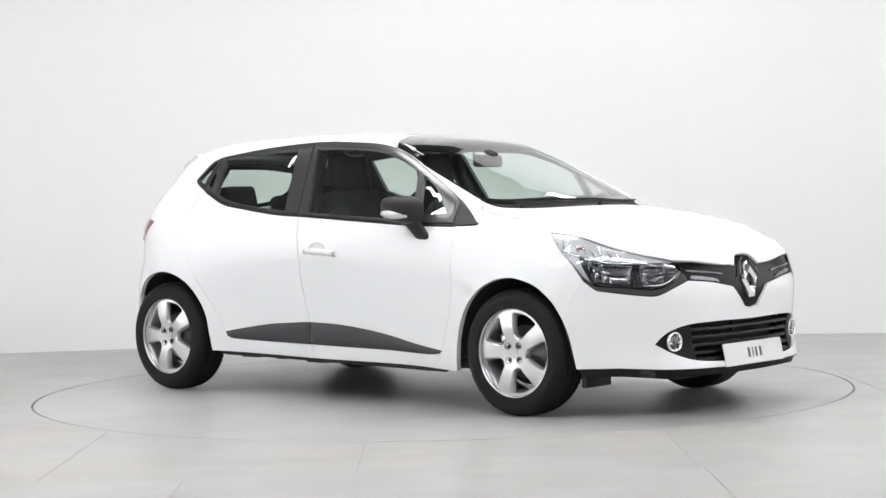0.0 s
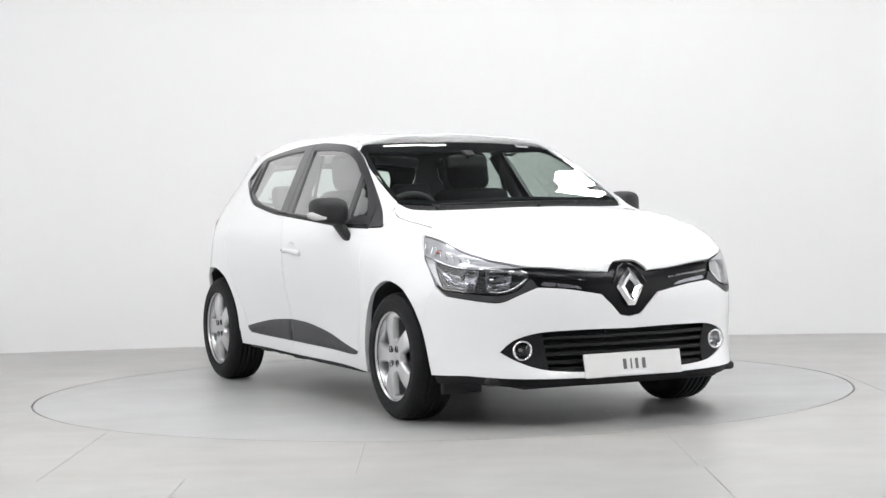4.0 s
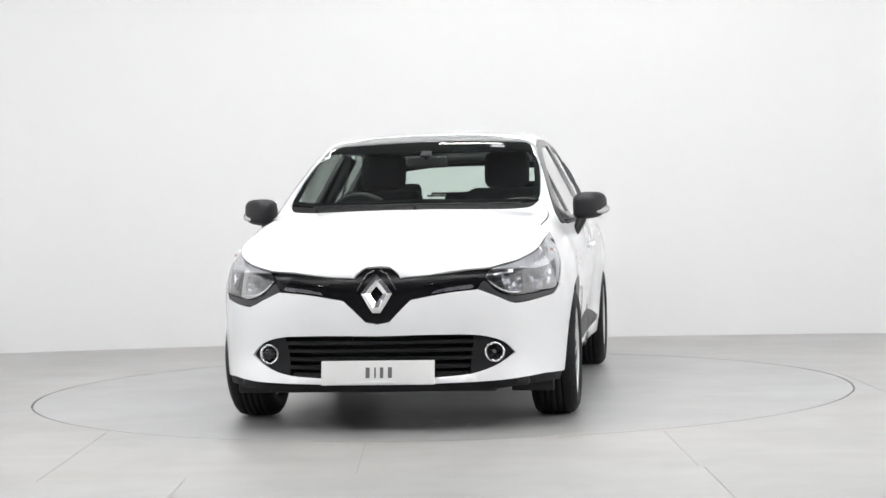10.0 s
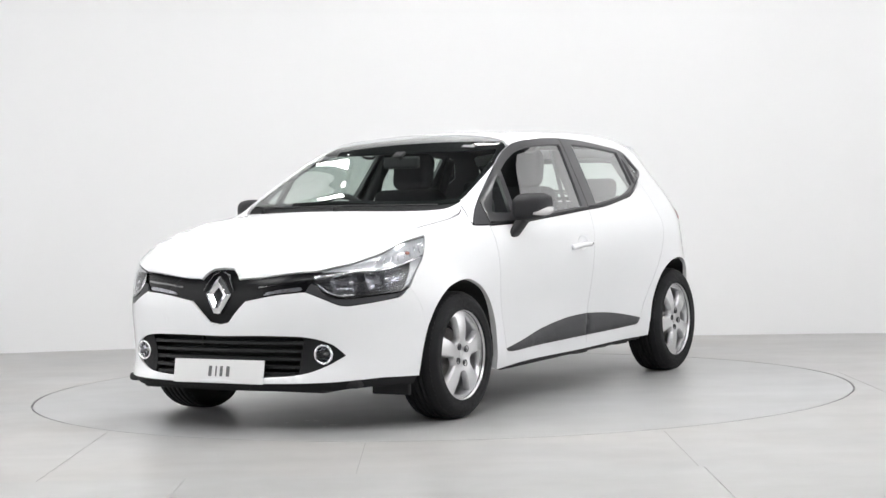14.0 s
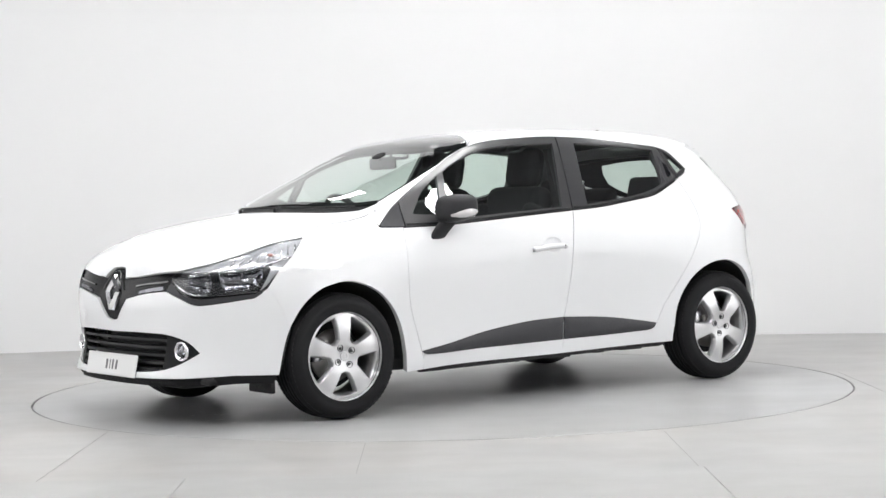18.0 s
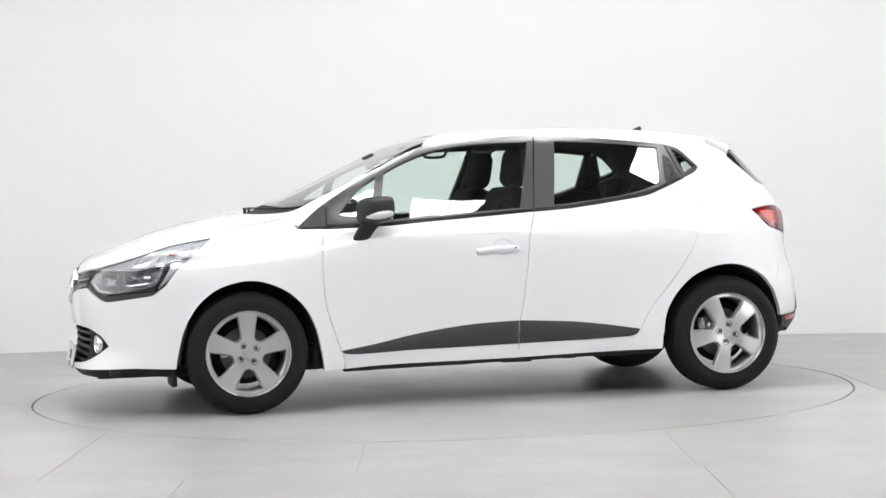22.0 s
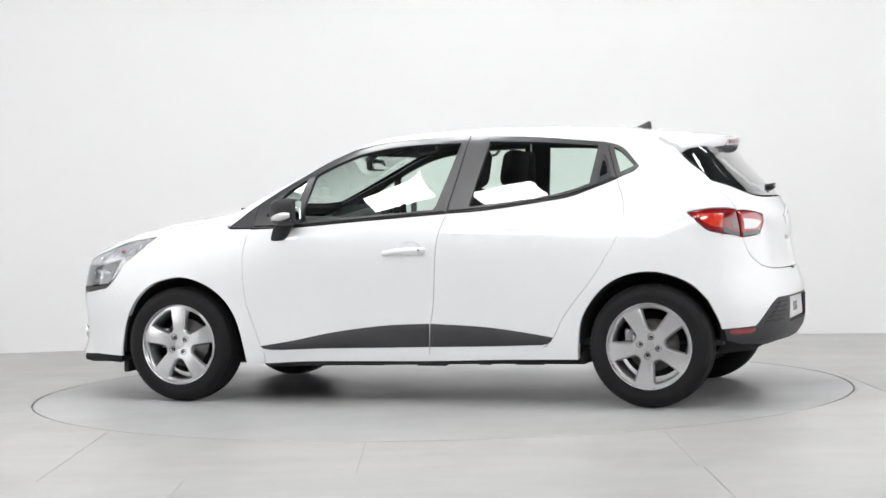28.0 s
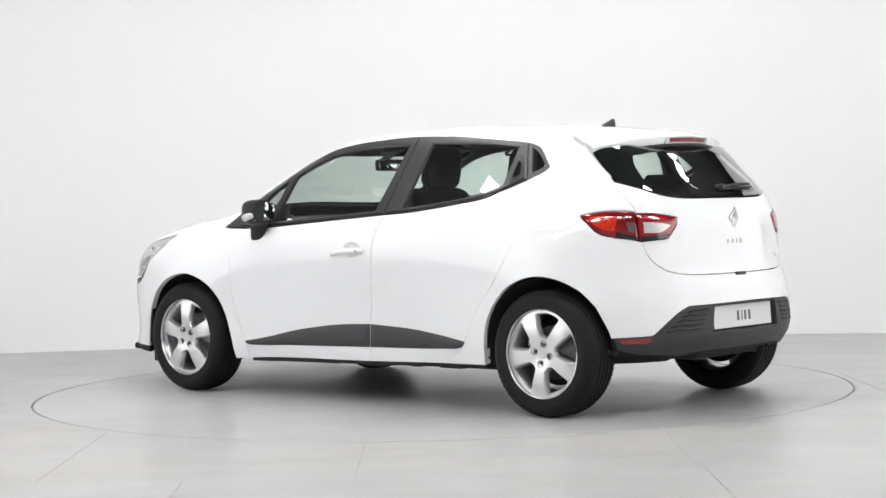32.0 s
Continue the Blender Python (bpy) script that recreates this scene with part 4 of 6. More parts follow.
def headlamps(car):
    for s in (1, -1):
        L = new("headlamp")
        L.parent = car
        L["label"] = "swept clear headlamp with dark housing"
        hl = outline("F", [("F", "0.485,0.697 0.492,0.722 0.51,0.744"), ("S", "1.92,0.7735 1.80,0.8115 1.64,0.8625 1.458,0.8895"), ("S", "1.458,0.8895 1.55,0.805 1.636,0.738 1.70,0.670"), ("S", "1.70,0.668 1.75,0.638"), ("F", "0.69,0.624 0.61,0.618 0.54,0.642 0.485,0.695")])
        shell("lens", "F", hl, LENS_GLASS, L, off=-0.001, depth=0.003, gap=0.001, flip=s < 0).visible_shadow = False
        shell("housing", "F", shrink(hl, 0.002), LAMP_SILVER, L, off=-0.05, depth=-0.046, gap=0.0, grid=0.03, flip=s < 0, label="silver lamp housing")
        # bright upper band up to the bonnet edge, and the pale field by the wing
        up = outline("F", [("F", "0.515,0.746 0.56,0.756"), ("S", "1.92,0.773 1.80,0.811 1.64,0.862 1.459,0.889"), ("S", "1.459,0.889 1.55,0.806"), ("S", "1.55,0.806 1.65,0.784 1.76,0.756 1.85,0.746 1.925,0.744"), ("F", "0.60,0.741 0.515,0.742")])
        shell("indicator", "F", up, LAMP_PALE, L, off=-0.006, depth=0.02, gap=0.0006, grid=0.02, flip=s < 0, label="bright ribbed upper band")
        for k in range(9):
            t = k / 8
            a, b = np.array([1.82, 0.787]), np.array([1.51, 0.862])
            c0 = on("S", [a + (b - a) * t])[0]
            c1 = on("S", [a + (b - a) * t + np.array([0.03 - 0.01 * t, -0.026 - 0.014 * t])])[0]
            n = normal_at(np.array([c0]))[0]
            q0, q1 = c0 - n * 0.007, c1 - n * 0.007
            part("rib", tube([(q0[0], q0[1] * s, q0[2]), (q1[0], q1[1] * s, q1[2])], 0.003 + 0.002 * (k % 2), 6), (CHROME, LAMP_SILVER)[k % 2], L)
        c = on("S", "1.665,0.812")[0]
        bm = bmesh.new()
        bmesh.ops.create_uvsphere(bm, u_segments=14, v_segments=10, radius=0.011, matrix=Matrix.Translation((c[0] - 0.012, (c[1] - 0.006) * s, c[2])) @ Matrix.Diagonal((1.6, 1, 0.8, 1)))
        part("indicator_bulb", bm, AMBER, L, "small amber bulb")
        side = outline("F", [("S", "1.555,0.801 1.66,0.777"), ("S", "1.66,0.777 1.68,0.735 1.735,0.645"), ("S", "1.735,0.645 1.70,0.671 1.636,0.739 1.555,0.801")])
        shell("side_field", "F", side, LAMP_PALE, L, off=-0.009, depth=0.02, gap=0.0006, grid=0.02, flip=s < 0, label="pale reflector field")
        # dark bezel with three round openings, a bowl and a bulb in each
        bez = outline("F", [("F", "0.487,0.697 0.494,0.722 0.512,0.742"), ("S", "1.925,0.741 1.85,0.738 1.76,0.750 1.66,0.775"), ("S", "1.66,0.775 1.68,0.733 1.733,0.647"), ("F", "0.69,0.626 0.61,0.620 0.54,0.644 0.487,0.696")])
        cells = [outline("F", [("F", "0.565,0.720 0.61,0.727 0.652,0.727"), ("F", "0.652,0.727 0.659,0.69 0.658,0.648"), ("F", "0.658,0.648 0.61,0.643 0.58,0.657 0.565,0.69 0.565,0.720")]),
                 outline("F", [("S", "1.893,0.728 1.80,0.734 1.71,0.753"), ("S", "1.71,0.753 1.715,0.722 1.75,0.666"), ("S", "1.75,0.666 1.80,0.653 1.885,0.647"), ("S", "1.885,0.647 1.893,0.728")])]
        shell("bezel", "F", bez, LAMP_DARK, L, holes=cells, off=-0.014, depth=0.012, gap=0.0006, grid=0.02, flip=s < 0, label="dark lamp bezel")
        for cell, (x, z) in zip(cells, ((1.945, 0.690), (1.80, 0.702))):
            shell("reflector", "F", cell, REFLECTOR, L, off=-0.022, depth=0.004, gap=-0.003, grid=0.012, flip=s < 0, dome=-0.028, label="concave chrome reflector")
            lip = lift("F", cell)
            lip = lip - normal_at(lip) * 0.013
            part("reflector_lip", tube([(q[0], q[1] * s, q[2]) for q in [*lip, lip[0]]], 0.0013, 6, caps=False), SATIN_CHROME, L)
            for k in range(0, len(cell), max(1, len(cell) // 7)):
                e, i = cell[k], cell.mean(0)
                q = lift("F", np.array([e * 0.9 + i * 0.1, e * 0.35 + i * 0.65]))
                n = normal_at(q)
                q = q - n * np.array([[0.030], [0.041]])
                part("reflector_rib", tube([(v[0], v[1] * s, v[2]) for v in q], 0.0022, 6), SATIN_CHROME, L)
            c = on("S", [(x, z)])[0]
            n = normal_at(np.array([c]))[0]
            o = c - n * 0.030
            face = Vector((0.86, 0.5 * s, 0.03)).to_track_quat("Y", "Z").to_matrix().to_4x4()
            m = Matrix.Translation((o[0], o[1] * s, o[2])) @ face
            bm = lathe([(0, 0.012), (0.010, 0.009), (0.013, 0.0), (0.013, -0.014), (0.018, -0.016), (0.018, -0.022)], 18)
            bm.transform(m)
            part("bulb", bm, SATIN_CHROME, L, "capped round bulb")
        # thin chrome lines: under the band, and the arc along the inner lower edge
        for view, pts, r in (("S", "1.93,0.744 1.85,0.741 1.76,0.753 1.66,0.780 1.56,0.803", 0.0035), ("F", "0.505,0.689 0.545,0.655 0.60,0.633 0.65,0.634", 0.004)):
            qs = on(view, pts)
            qs = qs - normal_at(qs) * 0.009
            part("chrome_line", tube([(q[0], q[1] * s, q[2]) for q in bent(list(qs), 0.02)], r, 8), CHROME, L)
        for i in range(3):
            for j in range(2):
                c = on("F", [(0.575 + 0.014 * i, 0.648 + 0.012 * j + 0.002 * i)])[0]
                part("facet", box(bmesh.new(), (0.004, 0.008, 0.007), (c[0] - 0.013, c[1] * s, c[2]), 0.001), SATIN_CHROME, L, smooth=False)
        low = outline("F", [("F", "0.46,0.656 0.483,0.690 0.54,0.638 0.61,0.614 0.69,0.620"), ("S", "1.75,0.634 1.703,0.662"), ("S", "1.703,0.655 1.76,0.615"), ("F", "0.69,0.594 0.611,0.587 0.54,0.618 0.46,0.652")])
        shell("lower_edge", "F", low, GREY_PLASTIC, L, off=-0.003, depth=0.03, gap=0.0005, grid=0.02, flip=s < 0, label="grey plastic lower edge")


def rear_details(car, gate, rbump, lamp_in):
    lamp_out = outline("R", [("S", "-1.486,0.967 -1.59,0.982 -1.69,0.979"), ("R", "0.625,0.968 0.625,0.842"), ("S", "-1.70,0.848 -1.64,0.861 -1.588,0.878"), ("S", "-1.588,0.878 -1.52,0.932 -1.486,0.967")])
    for s in (1, -1):
        T = new("tail_lamp")
        T.parent = car
        T["label"] = "red and clear wrap-round tail lamp"
        fl = s < 0
        shell("outer_lens", "R", lamp_out, RED_DARK, T, off=0.002, depth=0.03, gap=0.001, grid=0.02, flip=fl, dome=0.004, label="red outer lens")
        shell("inner_lens", "R", lamp_in, RED_LENS, T, off=0.002, depth=0.03, gap=0.0015, grid=0.02, flip=fl, dome=0.004, label="red inner lens")
        rev_l = outline("R", [("R", "0.60,0.93 0.54,0.925 0.47,0.912"), ("R", "0.47,0.912 0.515,0.882 0.60,0.878")])
        shell("reversing_lens", "R", rev_l, CLEAR_LENS, T, off=0.0065, depth=0.004, gap=0, grid=0.015, flip=fl, label="clear reversing lens", dome=0.001)
        ind = outline("R", [("R", "0.665,0.93 0.635,0.93"), ("R", "0.635,0.93 0.635,0.88"), ("R", "0.635,0.88 0.66,0.885")])
        shell("indicator_lens", "R", ind, SMOKED_LENS, T, off=0.0065, depth=0.004, gap=0, grid=0.015, flip=fl, label="smoked clear indicator lens")
        glowband = outline("R", [("S", "-1.525,0.957 -1.58,0.960 -1.645,0.955"), ("S", "-1.64,0.892 -1.61,0.893 -1.56,0.918")])
        shell("light_core", "R", glowband, mat("bright_red_lens", (0.62, 0.03, 0.012), 0.15, 0, 1.0, var=0.45, scale=45), T, off=0.0063, depth=0.003, gap=0, grid=0.012, flip=fl)
        dark = outline("R", [("R", "0.612,0.864 0.55,0.868 0.498,0.874"), ("R", "0.488,0.852 0.55,0.846 0.612,0.841")])
        shell("dark_base", "R", dark, GLOSS_BLACK, T, off=0.0066, depth=0.004, gap=0, grid=0.02, flip=fl)
        dark = outline("R", [("R", "0.632,0.865 0.66,0.871 0.70,0.888"), ("R", "0.705,0.867 0.66,0.848 0.632,0.842")])
        shell("dark_base", "R", dark, GLOSS_BLACK, T, off=0.0066, depth=0.004, gap=0, grid=0.02, flip=fl)
    # black lower bumper with plate recess
    blk = outline("R", [("R", "0,0.530 0.44,0.526"), ("R", "0.44,0.526 0.50,0.498 0.62,0.393"), ("R", "0.62,0.391 0.72,0.387"), ("S", "-1.652,0.386 -1.660,0.33"), ("R", "0.66,0.308 0.45,0.29"), ("R", "0.45,0.288 0.40,0.30 0,0.304")], mirror=True)
    rec = outline("R", [("R", "0,0.521 0.272,0.520"), ("R", "0.272,0.520 0.292,0.395"), ("R", "0.292,0.395 0,0.392")], mirror=True)
    V = new("rear_valance")
    V.parent = car
    V["label"] = "dark grey plastic lower rear bumper with ribs"
    shell("valance", "R", blk, GREY_PLASTIC, V, holes=(rec,), off=0.001, depth=0.04, gap=0.0015)
    shell("plate_recess", "R", rec, BLACK_PLASTIC, V, off=-0.035, depth=0.003, gap=-0.002)
    corner = outline("R", [("R", "0.43,0.287 0.62,0.312 0.70,0.335"), ("S", "-1.665,0.384 -1.642,0.386"), ("S", "-1.642,0.386 -1.612,0.262"), ("R", "0.68,0.252 0.45,0.252")])
    shell("lower_corner", "R", corner, RUBBER, V, off=-0.012, depth=0.03, gap=0, grid=0.03, both=True, label="black lower bumper corner")
    number_plate(car, -1.893, 0.459, 180, 3)
    for s in (1, -1):
        for k in range(5):
            z = 0.508 - 0.022 * k
            y0 = 0.305 + 0.012 * k
            y1 = 0.455 + 0.028 * k
            pts = []
            for t in np.linspace(0, 1, 9):
                y = y0 + (y1 - y0) * t
                zz = z + (0.010 * math.exp(-((t - 0.75) / 0.12) ** 2)) - 0.012 * t
                q = on("R", [(y, zz)])[0]
                pts.append((q[0] - 0.001, q[1] * s, q[2]))
            part("rib", tube(pts, [0.002] + [0.0055] * 7 + [0.002], 8), BLACK_PLASTIC, V)
        refl = outline("R", [("R", "0.615,0.386 0.735,0.384"), ("R", "0.735,0.384 0.72,0.362 0.63,0.362")])
        shell("reflector", "R", refl, RED_DARK, V, off=0.003, depth=0.006, gap=0, grid=0.02, flip=s < 0, label="red rear reflector", dome=0.002)
    # spoiler over the rear window
    bm = bmesh.new()
    rows = []
    for k in range(33):
        y = -0.57 + 1.14 * k / 32
        e = (abs(y) / 0.57) ** 6
        xf = -1.335 + 0.035 * e
        zf = on("T", [(xf, y * (1 - 0.13 * e))])[0][2] + 0.002 - 0.02 * e
        xt = -1.605 + 0.55 * y * y
        zt = 1.354 - 0.165 * y * y - 0.008 * e
        mid = ((xf + xt) / 2, y, (zf + zt) / 2 + 0.006 - 0.006 * e)
        rows.append([bm.verts.new(v) for v in ((xf, y, zf), ((xf * 3 + xt) / 4, y, (zf * 3 + zt) / 4 + 0.007), mid, ((xf + 3 * xt) / 4, y, (zf + 3 * zt) / 4 + 0.008), (xt, y, zt),
                                               (xt - 0.002, y, zt - 0.012), (xt + 0.014, y, zt - 0.044), (xt + 0.07 - 0.05 * e, y * 0.995, zt - 0.056 + 0.02 * e), (xf - 0.01, y * 0.96, zf - 0.04))])
    for a, b in zip(rows, rows[1:]):
        for j in range(9):
            bm.faces.new((a[j], a[(j + 1) % 9], b[(j + 1) % 9], b[j]))
    bm.faces.new(rows[0])
    bm.faces.new(rows[-1][::-1])
    bmesh.ops.recalc_face_normals(bm, faces=bm.faces)
    sp = part("spoiler", bm, PAINT, gate, "white roof spoiler")
    sp.data.set_sharp_from_angle(angle=radians(38))
    # dark strip under the trailing edge: the underside's shade put into colour
    bm = bmesh.new()
    rows = []
    for y in np.linspace(-0.53, 0.53, 29):
        x, z = -1.605 + 0.55 * y * y, 1.354 - 0.165 * y * y
        rows.append([bm.verts.new(q) for q in ((x + 0.008, y, z - 0.040), (x + 0.013, y, z - 0.052), (x + 0.10, y, z - 0.062), (x + 0.10, y, z - 0.040))])
    for a, b in zip(rows, rows[1:]):
        for j in range(4):
            bm.faces.new((a[j], a[(j + 1) % 4], b[(j + 1) % 4], b[j]))
    bm.faces.new(rows[0])
    bm.faces.new(rows[-1][::-1])
    bmesh.ops.recalc_face_normals(bm, faces=bm.faces)
    part("spoiler_shade", bm, GREY_PLASTIC, gate, "dark grey strip for the shade under the spoiler", smooth=False)
    for nm, half, z0, z1, back, ma, lb in (("brake_lamp", 0.155, -0.034, -0.014, 0.006, RED_DARK, "dark red high brake lamp"), ("brake_lamp_bezel", 0.185, -0.040, -0.008, 0.003, PALE_CHROME, "")):
        bm = bmesh.new()
        rows = []
        for y in np.linspace(-half, half, 13):
            x, z = -1.605 + 0.55 * y * y, 1.354 - 0.165 * y * y
            rows.append([bm.verts.new(q) for q in ((x - back, y, z + z1), (x - back + 0.008, y, z + z0), (x + 0.03, y, z + z0), (x + 0.03, y, z + z1))])
        for a, b in zip(rows, rows[1:]):
            for j in range(4):
                bm.faces.new((a[j], a[(j + 1) % 4], b[(j + 1) % 4], b[j]))
        bm.faces.new(rows[0])
        bm.faces.new(rows[-1][::-1])
        bmesh.ops.recalc_face_normals(bm, faces=bm.faces)
        part(nm, bm, ma, gate, lb, smooth=False)
    # rear wiper
    c = on("R", "0,1.085")[0]
    part("wiper_pivot", tube([(c[0] + 0.01, 0, c[2]), (c[0] - 0.03, 0, c[2] + 0.006)], 0.016, 14), BLACK_PLASTIC, gate)
    arm = [(on("R", [(y, z)])[0][0] - 0.022, y, z) for y, z in ((0.0, 1.088), (-0.12, 1.098), (-0.30, 1.103))]
    part("wiper_arm", tube(bent(arm, 0.03), 0.008, 8), BLACK_PLASTIC, gate)
    blade = [(on("R", [(y, z)])[0][0] - 0.010, y, z) for y, z in ((-0.03, 1.078), (-0.18, 1.085), (-0.33, 1.088))]
    part("wiper_blade", tube(bent(blade, 0.03), 0.006, 6), SEAL, gate)
    # emblem and bars on the tailgate
    c = on("R", "0,0.935")[0]
    bm = bmesh.new()
    ring = [(0, 0.058), (0.042, 0.0), (0.008, -0.058), (-0.008, -0.058), (-0.042, 0.0)]
    loops = [[bm.verts.new((h, y * q, z * q)) for y, z in ring] for q, h in ((1, 0.0), (0.98, -0.006), (0.72, -0.014), (0.45, -0.007), (0.44, 0.0))]
    for a, b in zip(loops, loops[1:]):
        for k in range(5):
            bm.faces.new((a[k], a[(k + 1) % 5], b[(k + 1) % 5], b[k]))
    bmesh.ops.recalc_face_normals(bm, faces=bm.faces)
    bm.transform(pose(c[0], 0, c[2], 0, -7, 0))
    part("emblem", bm, PALE_CHROME, gate, "chrome diamond emblem", smooth=False)
    for y, wd in ((0.07, 0.03), (0.028, 0.028), (-0.008, 0.01), (-0.04, 0.032)):
        q = on("R", [(y, 0.823)])[0]
        part("bar", box(bmesh.new(), (0.006, wd * 0.62, 0.022), (q[0] - 0.002, y, 0.823), 0.002), PALE_CHROME, gate, "chrome bar", smooth=False)
    q = on("R", "0.40,0.742")[0]
    for k in range(2):
        part("bar", box(bmesh.new(), (0.005, 0.016, 0.013), (q[0] - 0.001, -0.385 - 0.026 * k, 0.742), 0.001), SATIN_CHROME, gate, smooth=False)
    q = on("R", "0,0.672")[0]
    part("tailgate_grip", box(bmesh.new(), (0.03, 0.10, 0.022), (q[0] + 0.008, 0, 0.662), 0.008), BLACK_PLASTIC, gate)


def side_details(car, doors, rdoors, sides):
    # black frames round the side windows, in pieces that part with the doors
    sail = outline("C", [("S", "1.010,0.939 0.897,1.029 0.86,1.05"), ("S", "0.86,1.05 0.872,0.93"), ("S", "0.887,0.928 1.010,0.932")])
    ff = outline("C", [("S", "0.857,1.052 0.747,1.123 0.596,1.208 0.446,1.288 0.296,1.342 0.147,1.368 0,1.379 -0.15,1.388 -0.305,1.390"), ("S", "-0.305,1.39 -0.232,0.990"), ("S", "-0.232,0.990 0.008,0.975 0.304,0.955 0.601,0.935 0.868,0.927")])
    quarter = outline("C", [("S", "0.638,0.985 0.74,0.985 0.80,0.990"), ("S", "0.80,0.990 0.70,1.105 0.585,1.182"), ("S", "0.585,1.182 0.638,0.985")])
    pane_f = outline("C", [("S", "0.597,0.958 0.25,0.981 -0.165,1.007"), ("S", "-0.165,1.007 -0.262,1.352"), ("S", "-0.262,1.352 0,1.345 0.15,1.332 0.30,1.302 0.45,1.246 0.537,1.203"), ("S", "0.537,1.203 0.597,0.958")])
    rf = outline("C", [("S", "-0.309,1.389 -0.595,1.377 -0.89,1.349 -1.045,1.331"), ("S", "-1.045,1.331 -1.112,1.149"), ("S", "-1.112,1.149 -1.0,1.105 -0.882,1.063 -0.733,1.040 -0.436,1.003 -0.236,0.990"), ("S", "-0.236,0.990 -0.309,1.389")])
    pane_r = outline("C", [("S", "-0.352,1.018 -0.60,1.044 -0.75,1.064 -0.88,1.092 -0.975,1.124"), ("S", "-0.975,1.124 -1.0,1.314"), ("S", "-1.0,1.314 -0.7,1.341 -0.418,1.354"), ("S", "-0.418,1.354 -0.352,1.018")])
    cq = outline("C", [("S", "-1.049,1.330 -1.065,1.327 -1.13,1.302 -1.188,1.242 -1.221,1.206"), ("S", "-1.221,1.206 -1.20,1.184 -1.116,1.149"), ("S", "-1.116,1.149 -1.049,1.330")])
    pane_q = outline("C", [("S", "-1.082,1.306 -1.12,1.285 -1.165,1.243 -1.198,1.210"), ("S", "-1.198,1.210 -1.13,1.178"), ("S", "-1.13,1.178 -1.082,1.306")])
    shell("sail_trim", "C", sail, GREY_PLASTIC, car, off=0.002, depth=0.01, gap=0.0008, both=True)
    shell("window_frame", "C", ff, PILLAR_FILM, doors, holes=(quarter, pane_f), off=0.002, depth=0.02, gap=0.001, both=True, label="satin black window frame")
    shell("window_frame", "C", rf, PILLAR_FILM, rdoors, holes=(pane_r,), off=0.002, depth=0.02, gap=0.001, both=True, label="satin black window frame")
    shell("quarter_trim", "C", cq, PILLAR_FILM, sides, holes=(pane_q,), off=0.002, depth=0.02, gap=0.001, both=True)
    for nm, poly, par in (("window_glass", pane_f, doors), ("quarter_glass", quarter, doors), ("window_glass", pane_r, rdoors), ("quarter_glass", pane_q, sides)):
        for o in shell(nm, "C", poly, SIDE_GLASS, par, off=-0.006, depth=0.004, gap=-0.006, both=True):
            o.visible_shadow = False
    # thin bright seal along the lower window edge is black rubber
    for k, s in enumerate((1, -1)):
        for doorset, line in ((doors, "0.86,0.938 0.601,0.943 0.304,0.963 0.008,0.983 -0.22,0.997"), (rdoors, "-0.245,1.0 -0.436,1.012 -0.733,1.050 -0.882,1.074 -1.0,1.114 -1.095,1.152")):
            p = on("S", line)
            q = p + normal_at(p) * 0.004
            part("window_seal", tube([(a, b * s, c) for a, b, c in bent(list(q), 0.04)], 0.005, 6), SEAL, doorset[k])
    # rear door pull hidden in the frame
    pull = outline("C", [("S", "-1.022,1.275 -1.046,1.262 -1.083,1.165"), ("S", "-1.083,1.165 -1.078,1.15 -1.015,1.125"), ("S", "-1.015,1.125 -1.008,1.14 -1.022,1.275")])
    shell("door_handle", "C", pull, GREY_PLASTIC, rdoors, off=0.004, depth=0.006, gap=0, grid=0.012, both=True, dome=0.007, label="black pull handle in the frame")
    slot = outline("C", [("S", "-1.034,1.235 -1.05,1.225 -1.066,1.17"), ("S", "-1.066,1.17 -1.03,1.152 -1.034,1.235")])
    shell("handle_slot", "C", slot, GLOSS_BLACK, rdoors, off=0.0125, depth=0.002, gap=0, grid=0.012, both=True)
    # lower door mouldings
    mf = outline("C", [("S", "0.818,0.300 0.63,0.330 0.396,0.375 0.101,0.410 -0.135,0.419"), ("S", "-0.135,0.419 -0.129,0.298"), ("S", "-0.129,0.298 0.4,0.290 0.80,0.287 0.818,0.300")])
    mr = outline("C", [("S", "-0.141,0.419 -0.431,0.402 -0.639,0.376 -0.80,0.350"), ("S", "-0.80,0.350 -0.785,0.325 -0.74,0.312"), ("S", "-0.74,0.312 -0.5,0.304 -0.135,0.298"), ("S", "-0.135,0.298 -0.141,0.419")])
    shell("door_moulding", "C", mf, GREY_PLASTIC, doors, off=0.003, depth=0.012, gap=0, grid=0.02, both=True, dome=0.010, label="dark grey plastic moulding")
    shell("door_moulding", "C", mr, GREY_PLASTIC, rdoors, off=0.003, depth=0.012, gap=0, grid=0.02, both=True, dome=0.010, label="dark grey plastic moulding")


